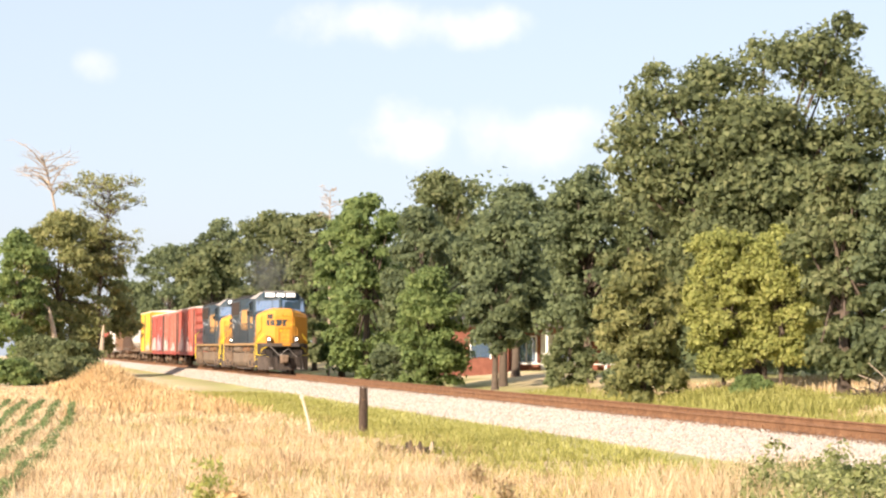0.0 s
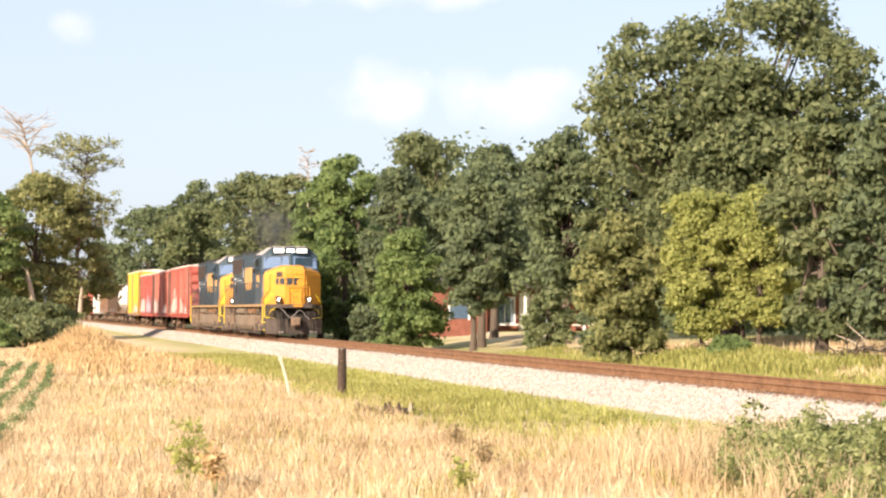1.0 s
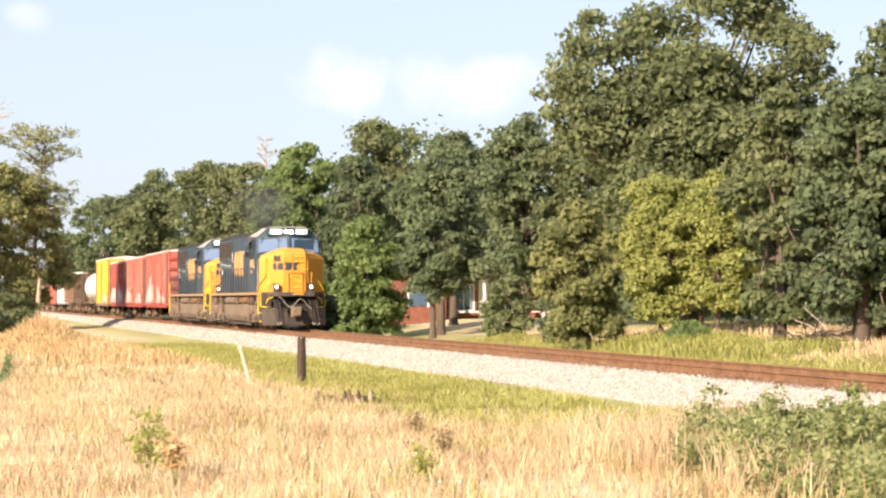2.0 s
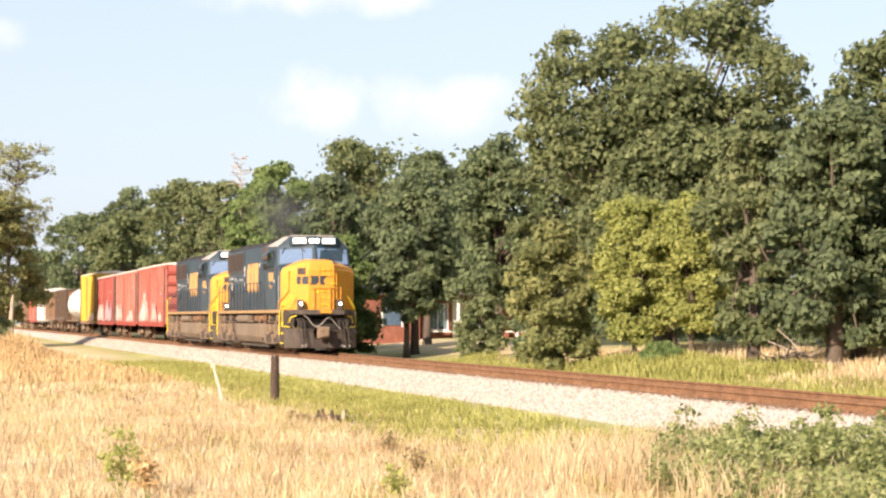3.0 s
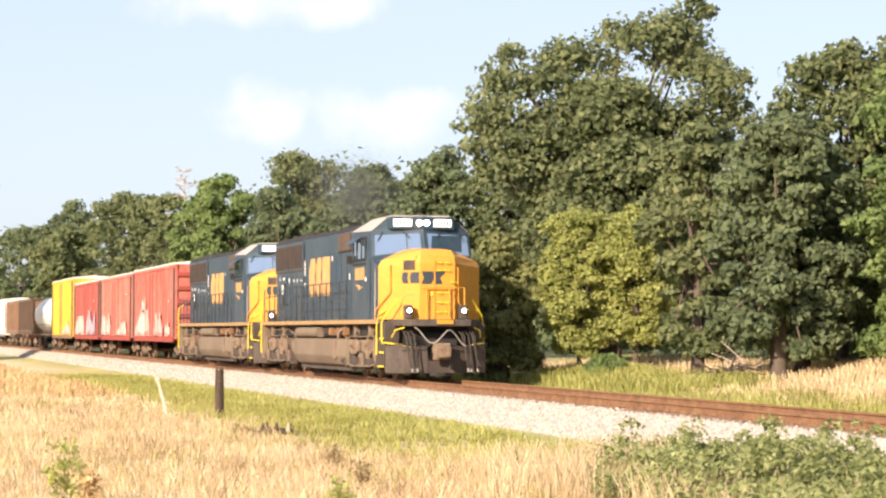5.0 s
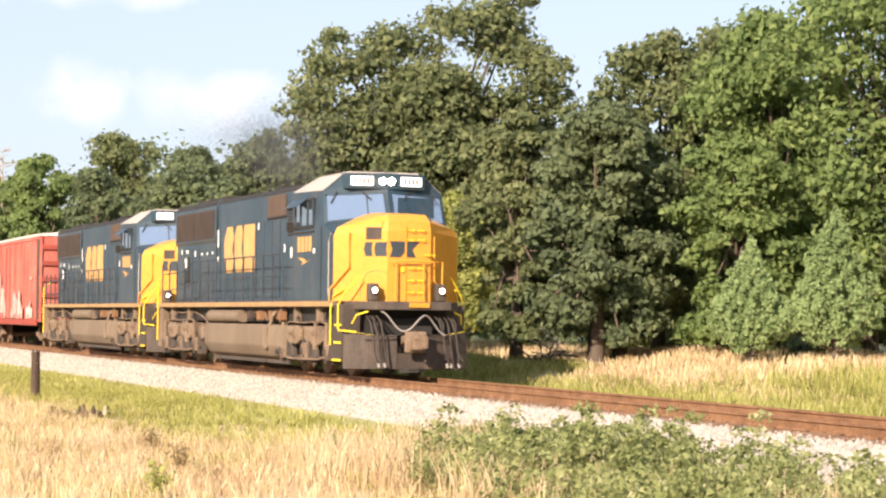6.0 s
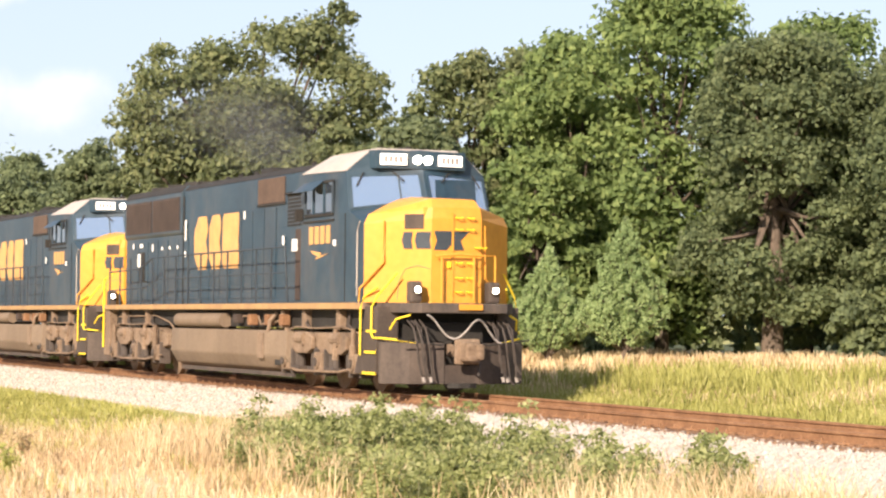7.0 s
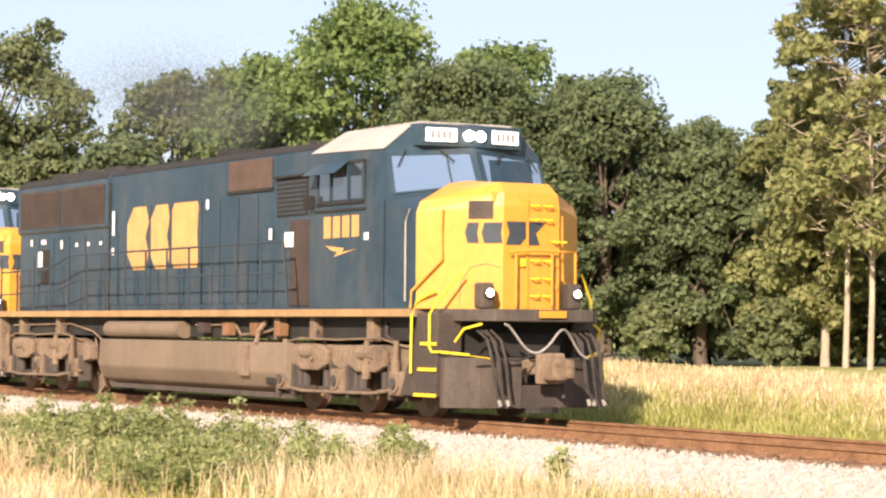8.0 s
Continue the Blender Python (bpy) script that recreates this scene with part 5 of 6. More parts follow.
        for x in (-5.9, -3.4, -20.2, -17.9):
            part("traction_cable", tubed([(x, s * 1.28, 1.50), (x + 0.15, s * 1.36, 1.30), (x + 0.42, s * 1.34, 1.18)], 0.035, 6), "hose", loco)
        part("fuel_gauge", boxed(-8.6, -8.2, s * 1.49, s * 1.52, 0.55, 1.10, 0.01), "dirt_steel", loco)
    part("fuel_tank", prismed([(-1.48, 1.16), (-1.50, 0.62), (-1.34, 0.36), (-1.05, 0.24), (1.05, 0.24), (1.34, 0.36), (1.50, 0.62), (1.48, 1.16)], "x", -15.5, -6.72, 0.04), "dust_paint", loco, "dust-brown fuel tank")
    part("bell_box", boxed(-7.6, -7.2, -1.45, -1.35, 0.42, 0.95, 0.02), "dark", loco)
    # markings, as plain blocks
    for x0, x1, cut in ((-15.17, -14.05, 0.34), (-13.92, -12.98, 0.26), (-12.85, -11.58, 0.12)):
        for s in (-1, 1):
            z0, z1 = 2.56, 3.84
            shape = [(x0 + cut, s * 1.02, z0), (x1 - cut * 0.4, s * 1.02, z0), (x1, s * 1.02, z0 + cut), (x1 - cut * 0.5, s * 1.02, (z0 + z1) / 2), (x1, s * 1.02, z1 - cut), (x1 - cut * 0.4, s * 1.02, z1), (x0 + cut, s * 1.02, z1), (x0, s * 1.02, z1 - cut), (x0, s * 1.02, z0 + cut)]
            part("marking", sheet(shape, (0, s, 0), 0.008), "logo_yellow", loco, "large worn yellow emblem block")
    for k in range(4):
        x = -5.26 + 0.34 * k
        for s in (-1, 1):
            part("marking", boxed(x, x + 0.25, s * 1.503, s * 1.511, 2.92, 3.28), "logo_yellow", loco)
    for s in (-1, 1):
        part("marking", sheet([(-5.2, s * 1.5, 2.80), (-4.5, s * 1.5, 2.74), (-4.6, s * 1.5, 2.68), (-4.05, s * 1.5, 2.72), (-4.9, s * 1.5, 2.60), (-4.75, s * 1.5, 2.68), (-5.0, s * 1.5, 2.72)], (0, s, 0), 0.006), "logo_yellow", loco)
    for x, z, w, h in ((-20.4, 2.72, 0.26, 0.34), (-20.9, 3.2, 0.12, 0.14), (-20.2, 3.22, 0.3, 0.1), (-19.0, 3.10, 0.12, 0.18), (-18.1, 3.12, 0.14, 0.08), (-17.4, 3.12, 0.14, 0.08), (-16.7, 3.12, 0.14, 0.08), (-15.98, 3.3, 0.12, 0.5), (-16.0, 2.9, 0.12, 0.14), (-11.2, 3.66, 0.12, 0.18), (-8.4, 3.0, 0.12, 0.2), (-7.75, 2.85, 0.36, 0.26), (-6.6, 3.0, 0.12, 0.2), (-3.78, 2.86, 0.16, 0.12)):
        y = -1.5 if x > -5.8 else -1.02
        part("notice", boxed(x, x + w, y - 0.022, y - 0.016, z, z + h), "white", loco, "small white notice")
    power_truck(loco, (-2.85, -4.93, -7.00))
    power_truck(loco, (-17.22, -19.30, -21.37))
    for ob in loco.children:
        if ob.name.split(".")[0] in ("fuel_tank", "jumper_cable", "nose_handrail", "air_reservoir"):
            smooth(ob, 50)
    return loco


def freight_truck(parent, x):
    for s in (-1, 1):
        bm = prismed([(x - 1.25, 0.40), (x - 1.25, 0.62), (x - 0.8, 0.66), (x - 0.4, 0.84), (x + 0.4, 0.84), (x + 0.8, 0.66), (x + 1.25, 0.62), (x + 1.25, 0.40), (x + 0.8, 0.42), (x + 0.35, 0.26), (x - 0.35, 0.26), (x - 0.8, 0.42)], "y", s * 0.95, s * 1.10, 0.02)
        part("side_frame", bm, "dirt_steel", parent)
    part("truck_bolster", boxed(x - 0.25, x + 0.25, -1.1, 1.1, 0.45, 0.85, 0.03), "dark", parent)
    for dx in (-0.88, 0.88):
        wheelset(parent, x + dx, 0.42)


def underframe(parent, length, mat="dirt_steel"):
    part("centre_sill", boxed(-length - 0.3, 0.3, -0.25, 0.25, 0.80, 1.05, 0.02), "dark", parent)
    for x in (-2.0, -length + 2.0):
        freight_truck(parent, x)
    for x in (0.45, -length - 0.45):
        part("coupler", boxed(x - 0.35, x + 0.25, -0.16, 0.16, 0.72, 1.0, 0.04), "rust", parent)


def splash(x0, x1, z0, z1, y, seed):
    """Sprayed paint along the foot of a car: upright runs of uneven height, as thin plates."""
    r = random.Random(seed)
    bm = bmesh.new()
    x, level = x0, 0.6
    while x < x1:
        w = r.uniform(0.07, 0.24)
        edge = min(1.0, 5.0 * min(x - x0, x1 - x) / (x1 - x0) + 0.45)
        level = min(1.0, max(0.4, level + r.uniform(-0.22, 0.24)))
        if r.random() > 0.14:
            top = z0 + (z1 - z0) * level * edge
            foot = z0 + (z1 - z0) * r.choice((0.0, 0.0, 0.06, 0.15)) * edge
            prism(bm, [(x, foot), (x + w * 0.94, foot + r.uniform(0, 0.06)), (x + w * 0.94, top - r.uniform(0, 0.12)), (x + w * 0.4, top), (x, top - r.uniform(0, 0.12))], "y", y, y - 0.004)
        x += w
    return bm


def box_car(length, top, mat, trim, label, seed, paint=None, roof="pale_roof", plug=False, pale_end=False):
    car = thing("box_car", label, "railway car", group="train")
    part("body", boxed(-length, 0, -1.50, 1.50, 1.02, top - 0.22, 0.015), mat, car)
    part("roof", prismed([(-1.53, top - 0.22), (-1.53, top - 0.14), (0, top), (1.53, top - 0.14), (1.53, top - 0.22)], "x", -length - 0.05, 0.05), roof, car, "pale metal roof")
    for s in (-1, 1):
        # dark strips at both ends stand for the shaded gaps between cars
        for x in (-0.16, -length + 0.02):
            part("corner_post", boxed(x, x + 0.14, s * 1.503, s * 1.585, 1.125, top - 0.37, 0.006), "dark_steel", car, "dark corner strip for the shaded gap between cars")
        part("side_sill", boxed(-length + 0.4, -0.4, s * 1.503, s * 1.55, 0.88, 1.12, 0.01), trim, car)
        part("roof_rail", boxed(-length, 0, s * 1.503, s * 1.555, top - 0.36, top - 0.225), mat, car)
        n = int(length / 0.98)
        for k in range(n + 1):
            x = -length + 0.03 + k * (length - 0.1) / n
            if abs(x + length / 2) < 1.6 or k in (0, n):
                continue
            part("side_post", boxed(x, x + 0.07, s * 1.503, s * 1.56, 1.125, top - 0.365), mat, car)
        d = part("sliding_door", boxed(-length / 2 - 1.5, -length / 2 + 1.5, s * 1.515, s * 1.575, 1.15, top - 0.40, 0.01), mat, car, "ribbed sliding door")
        for z in np.arange(1.5, top - 0.6, 0.5):
            part("door_rib", boxed(-length / 2 - 1.42, -length / 2 + 1.42, s * 1.577, s * 1.60, z, z + 0.08), mat, d)
        for x in (-length / 2 - 0.5, -length / 2 + 0.6):
            part("lock_rod", tubed([(x, s * 1.62, 1.2), (x, s * 1.62, top - 0.5)], 0.02, 6), trim, d)
        for x in (-0.30, -length + 0.30):
            for k in range(5):
                part("ladder_rung", tubed([(x - 0.2, s * 1.60, 1.1 + 0.42 * k), (x + 0.2, s * 1.60, 1.1 + 0.42 * k)], 0.014, 5), trim, car)
    for x in (0.0, -length):
        e = 1 if x == 0 else -1
        for k in range(5):
            z = 1.35 + (top - 2.0) * k / 4.2
            part("end_rib", boxed(x + e * 0.003, x + e * 0.10, -1.42, 1.42, z, z + 0.20, 0.03), trim, car)
        part("end_post", boxed(x + e * 0.003, x + e * 0.07, -1.5, -1.40, 1.02, top - 0.25), mat, car)
        part("end_post", boxed(x + e * 0.003, x + e * 0.07, 1.40, 1.5, 1.02, top - 0.25), mat, car)
        part("end_platform", boxed(x + e * 0.003, x + e * 0.25, -0.9, 0.9, 1.05, 1.10), trim, car)
        part("brake_wheel", tubed([(x + e * 0.14, -0.5, 2.4), (x + e * 0.18, -0.5, 2.4)], 0.26, 14), trim, car)
    if paint:
        for i, (x0, x1, z0, z1, m) in enumerate(paint):
            part("paint_blot", splash(x0, x1, z0, z1, -1.604, seed + i), m, car, "faded runs of spray paint")["kind"] = "stuff"
    r = random.Random(seed)
    for _ in range(3):
        x = r.uniform(-length + 1, -1)
        z = 2.7 + r.uniform(-0.5, 0.7)
        if abs(x + length / 2) > 2.4:
            part("stencil_bar", boxed(x, x + r.uniform(0.3, 0.6), -1.568, -1.563, z, z + 0.10), "graffiti_white", car)
    underframe(car, length)
    return car


def tank_car(length, mat, label):
    car = thing("tank_car", label, "railway car", group="train")
    bm = bmesh.new()
    r, n = 1.48, 28
    loops = []
    for x, k in ((-0.55, 0.02), (-0.62, 0.55), (-0.80, 0.80), (-1.1, 0.95), (-1.5, 1.0), (-length + 1.5, 1.0), (-length + 1.1, 0.95), (-length + 0.8, 0.80), (-length + 0.62, 0.55), (-length + 0.55, 0.02)):
        loops.append([(x, r * k * math.cos(2 * math.pi * j / n), 2.62 + r * k * math.sin(2 * math.pi * j / n)) for j in range(n)])
    smooth(part("tank", loft(bm, loops), mat, car, "pale rounded tank"), 50)
    part("manway", boxed(-length / 2 - 0.6, -length / 2 + 0.6, -0.5, 0.5, 4.02, 4.32, 0.05), mat, car)
    for s in (-1, 1):
        part("running_board", boxed(-length, 0, s * 1.30, s * 1.55, 1.08, 1.16), "dirt_steel", car)
        for x in np.arange(-length + 0.4, 0, 1.6):
            part("stanchion", tubed([(x, s * 1.5, 1.15), (x, s * 1.5, 1.9)], 0.02, 5), "dirt_steel", car)
        part("handrail", tubed([(-length + 0.4, s * 1.5, 1.9), (-0.4, s * 1.5, 1.9)], 0.02, 5), "dirt_steel", car)
        for k in range(7):
            part("ladder_rung", tubed([(-length / 2 - 0.2, s * 1.56, 1.3 + 0.35 * k), (-length / 2 + 0.2, s * 1.56, 1.3 + 0.35 * k)], 0.015, 5), "dirt_steel", car)
    for x in (-1.9, -length + 1.9):
        part("saddle", boxed(x - 0.5, x + 0.5, -1.1, 1.1, 1.05, 1.7, 0.04), "dirt_steel", car)
    underframe(car, length)
    return car


def hopper_car(length, top, mat, trim, label):
    car = thing("hopper_car", label, "railway car", group="train")
    part("body", prismed([(-length + 0.2, top - 0.2), (-length + 0.2, 2.6), (-length + 2.2, 1.5), (-length * 0.62, 0.75), (-length * 0.5, 1.5), (-length * 0.38, 0.75), (-2.2, 1.5), (-0.2, 2.6), (-0.2, top - 0.2)], "y", -1.46, 1.46, 0.02), mat, car)
    part("top_chord", boxed(-length + 0.1, -0.1, -1.52, 1.52, top - 0.2, top, 0.03), trim, car)
    for s in (-1, 1):
        for k in range(int(length / 1.15)):
            x = -length + 0.5 + 1.15 * k
            part("side_post", boxed(x, x + 0.14, s * 1.462, s * 1.56, 1.5, top - 0.21), trim, car)
        part("side_sill", boxed(-length, 0, s * 1.40, s * 1.52, 1.15, 1.45, 0.01), trim, car)
        for x in (-0.15, -length + 0.15):
            part("corner_post", boxed(x - 0.08, x + 0.08, s * 1.34, s * 1.50, 1.1, top - 0.2), trim, car)
    part("brake_stand", boxed(-0.9, -0.3, -0.5, 0.5, 1.1, 2.1, 0.03), "dirt_steel", car)
    underframe(car, length)
    return car


def assemble():
    lead = locomotive()
    MOVING.append((lead, 0.0, 0.0))
    second = copy_thing(lead, pose(0, 0, 0))
    second["label"] = "second blue and yellow diesel locomotive coupled behind"
    MOVING.append((second, -22.75, 0.0))
    white, blue = "graffiti_white", "graffiti_blue"
    cars = [
        (box_car(16.3, 4.72, "red_car", "red_dark", "faded red boxcar with a white paint blot", 11, [(-7.2, -1.2, 1.15, 2.3, white), (-14.8, -9.0, 1.15, 2.5, white), (-12.6, -10.6, 2.2, 3.3, white)]), -46.1),
        (box_car(15.6, 4.68, "red_faded", "red_dark", "faded red boxcar with pale paint along its base", 23, [(-14.5, -9.6, 1.15, 2.4, white), (-6.0, -1.6, 1.15, 1.9, white)]), -63.7),
        (box_car(15.8, 4.66, "red_maroon", "red_dark", "faded red boxcar with blue and white paint", 37, [(-7.4, -1.4, 1.15, 2.7, blue), (-14.6, -8.6, 1.15, 2.4, white)]), -80.4),
        (box_car(16.2, 5.15, "car_yellow", "brown_car", "tall yellow boxcar with a pale roof", 41, [(-6.5, -1.0, 1.15, 2.2, white)]), -98.0),
        (tank_car(17.0, "tank_white", "white rounded tank car"), -116.2),
        (hopper_car(15.0, 4.1, "brown_car", "vent_brown", "brown hopper car with dark posts"), -135.0),
        (hopper_car(15.0, 4.1, "grey_car", "brown_car", "grey hopper car with brown posts"), -151.6),
        (box_car(15.8, 4.6, "tank_white", "grey_car", "white boxcar far down the train", 53), -168.0),
        (box_car(15.8, 4.5, "red_car", "red_dark", "faded red boxcar far down the train", 59), -185.4),
        (hopper_car(15.0, 4.1, "brown_car", "brown_car", "brown hopper car far down the train"), -202.6),
        (hopper_car(15.0, 4.1, "grey_car", "grey_car", "grey hopper car far down the train"), -219.0),
    ]
    for ob, x in cars:
        MOVING.append((ob, x, 0.0))
    for ob, _, _ in MOVING[:6]:
        for child in ob.children:
            if child.name.split(".")[0] == "wheelset":
                ROLLING.append((child, child.location.x, child.location.z))


assemble()


# ---------------------------------------------------------------- exhaust
def smoke_puff(x, y, z, rx, ry, rz, n, fleck, seed):
    """One drifting patch of thin soot: many tiny flecks, denser towards its middle."""
    r = np.random.default_rng(seed)
    p = r.normal(size=(n, 3)) * (rx, ry, rz) * 0.5
    s = fleck * r.uniform(0.67, 1.33, n)[:, None, None]
    v = (p[:, None] + r.normal(size=(n, 3, 3)) * s).reshape(-1, 3)
    f = np.arange(3 * n).reshape(-1, 3)
    ob = tagged(part("exhaust_smoke", quick_mesh("exhaust_smoke", v, f), "smoke"), "thin dark diesel exhaust drifting over the locomotives", "smoke", kind="stuff")
    MOVING.append((ob, x, z))
    ob.data.transform(Matrix.Translation((0, y, 0)))


PUFFS = ((-12.4, 0.1, 5.3, 1.2, 0.9, 0.6, 20000, 0.009), (-14.4, 0.5, 5.9, 1.9, 1.2, 0.9, 45000, 0.0098), (-17.4, 0.9, 6.5, 2.4, 1.5, 1.0, 55000, 0.0095),
         (-21.0, 1.3, 6.9, 2.8, 1.7, 1.0, 40000, 0.008), (-25.5, 1.6, 7.2, 3.4, 1.9, 1.1, 30000, 0.0055), (-32.0, 2.0, 7.8, 4.2, 2.2, 1.4, 20000, 0.0045))
for k, puff in enumerate(PUFFS):
    smoke_puff(*puff, 70 + k)
# ---------------------------------------------------------------- field plants
def blades(x, y, height, width, lean=0.35):
    """Bent grass blades standing on the ground at the given places: arrays of verts and faces."""
    n = len(x)
    z = ground_z(x, y) - 0.02
    a = rng.uniform(0, 2 * np.pi, n)
    b = rng.uniform(0, 2 * np.pi, n)
    h = height * rng.uniform(0.55, 1.35, n)
    w = width * rng.uniform(0.6, 1.4, n)
    k = lean * h * rng.uniform(0.2, 1.3, n)
    base = np.stack([x, y, z], -1)
    side = np.stack([np.cos(a), np.sin(a), np.zeros(n)], -1) * w[:, None]
    way = np.stack([np.cos(b), np.sin(b), np.zeros(n)], -1)
    mid = base + way * (k * 0.35)[:, None] + np.array([0, 0, 1]) * (h * 0.6)[:, None]
    tip = base + way * k[:, None] + np.array([0, 0, 1]) * h[:, None]
    v = np.stack([base - side, base + side, mid + side * 0.8, mid - side * 0.8, tip + side * 0.35, tip - side * 0.35], 1).reshape(-1, 3)
    f = (np.array([(0, 1, 2, 3), (3, 2, 4, 5)])[None] + 6 * np.arange(n)[:, None, None]).reshape(-1, 4)
    return v, f


def tufts(n, x0, x1, y0, y1, per=9, spread=0.12, keep=None):
    """Places of blades, gathered in tufts."""
    cx, cy = rng.uniform(x0, x1, n), rng.uniform(y0, y1, n)
    if keep is not None:
        ok = rng.random(n) < keep(cx, cy)
        cx, cy = cx[ok], cy[ok]
    x = np.repeat(cx, per) + rng.normal(0, spread, len(cx) * per)
    y = np.repeat(cy, per) + rng.normal(0, spread, len(cx) * per)
    return x, y


def patchy(x, y):
    return 0.5 + 0.5 * np.sin(x * 0.42 + 1.3 * np.sin(y * 0.8)) * np.sin(y * 0.9 + 0.7 * np.sin(x * 0.33))


def stuff(name, arrays, mat, label, category):
    v = np.concatenate([a[0] for a in arrays])
    off, fs = 0, []
    for a in arrays:
        fs.append(a[1] + off)
        off += len(a[0])
    return tagged(part(name, quick_mesh(name, v, np.concatenate(fs)), mat), label, category, kind="stuff")


def make_grass():
    near = lambda x, y: (0.35 + 0.65 * patchy(x, y)) * np.clip((np.interp(x, [-60, -44, -36, -23, -18], [8.4, 8.8, 10.6, 10.4, 7.6]) - y) / 1.2, 0, 1)
    x, y = tufts(13000, -62, -7, -1.0, 12.5, 10, 0.12, near)
    a = blades(x, y, 0.20, 0.0075, 0.5)
    x, y = tufts(2400, -58, -9, 2.0, 12.0, 9, 0.16, lambda x, y: patchy(x + 9, y) ** 2 * near(x, y))
    a2 = blades(x, y, 0.33, 0.0055, 0.4)
    x, y = tufts(5500, -130, -62, 0.0, 8.4, 8, 0.22, lambda x, y: 0.35 + 0.65 * patchy(x, y))
    a3 = blades(x, y, 0.17, 0.018, 0.5)
    stuff("dry_grass", [a, a2, a3], "dry", "tall pale dry grass across the field", "grass")
    # browner and greener patches in the dry grass
    x, y = tufts(3400, -70, -14, 0.0, 10.0, 9, 0.20, lambda x, y: patchy(x * 1.7 + 3, y * 1.5) ** 4 * near(x, y))
    stuff("brown_stalks", [blades(x, y, 0.27, 0.006, 0.45)], "straw_brown", "brown withered stalks in patches of the dry grass", "grass")
    x, y = tufts(3000, -75, -16, 2.0, 9.8, 9, 0.22, lambda x, y: patchy(x * 1.1 - 5, y * 1.9 + 2) ** 3)
    stuff("olive_patch_grass", [blades(x, y, 0.22, 0.008, 0.5)], "olive_grass", "olive-yellow patches of grass in the dry field", "grass")
    # green growth in the ditch below the ballast
    strip = lambda x, y: np.clip(1.3 - np.abs(y - 10.8) / 2.4, 0, 1) * (0.5 + 0.5 * patchy(x * 0.7, y + 4))
    x, y = tufts(11000, -112, -12, 7.8, 13.1, 9, 0.13, strip)
    g = blades(x, y, 0.15, 0.012, 0.6)
    x, y = tufts(1500, -19, -5, 9.0, 13.0, 9, 0.14, lambda x, y: 0.3 + 0.7 * patchy(x, y))
    g2 = blades(x, y, 0.24, 0.010, 0.5)
    stuff("ditch_grass", [g, g2], "green_grass", "short green and yellow grass along the ballast", "grass")
    # the field behind the track
    x, y = tufts(7800, -86, -16, 20.4, 31.0, 8, 0.16, lambda x, y: np.clip((y - 19.6) / 2.0, 0, 1) * np.where(x > -66, 1.0, 0.35))
    b = blades(x, y, 0.25, 0.018, 0.3)
    stuff("far_field_grass", [b], "dry", "pale ripe grass behind the track", "grass")
    x, y = tufts(3600, -90, -14, 18.9, 21.6, 7, 0.14)
    c = blades(x, y, 0.26, 0.014, 0.4)
    x, y = tufts(1300, -72, -58, 20.2, 23.0, 9, 0.2)
    c2 = blades(x, y, 0.38, 0.02, 0.35)
    x, y = tufts(900, -47, -34, 21.5, 25.0, 9, 0.2, patchy)
    c3 = blades(x, y, 0.48, 0.016, 0.3)
    x, y = tufts(3200, -42, -8, 19.0, 24.5, 8, 0.16, lambda x, y: np.clip((24.5 - y) / 3, 0, 1))
    c4 = blades(x, y, 0.30, 0.013, 0.4)
    stuff("verge_grass", [c, c2, c3, c4], "green_grass", "green grass beside the track", "grass")
    # golden stand at the field's far corner
    n = 900
    cx, cy = rng.normal(-121, 7.5, n), rng.normal(5.5, 1.0, n)
    x, y = np.repeat(cx, 8) + rng.normal(0, 0.3, n * 8), np.repeat(cy, 8) + rng.normal(0, 0.3, n * 8)
    tall = 0.35 + 0.75 * np.exp(-((x + 122) / 8) ** 2 - ((y - 5.5) / 1.2) ** 2)
    d = blades(x, y, tall, 0.030, 0.45)
    x, y = tufts(900, -106, -76, 2.5, 8.5, 8, 0.25, patchy)
    d2 = blades(x, y, 0.34, 0.025, 0.4)
    stuff("golden_grass", [d, d2], "gold", "tall golden-orange dry grass at the track's bend", "grass")


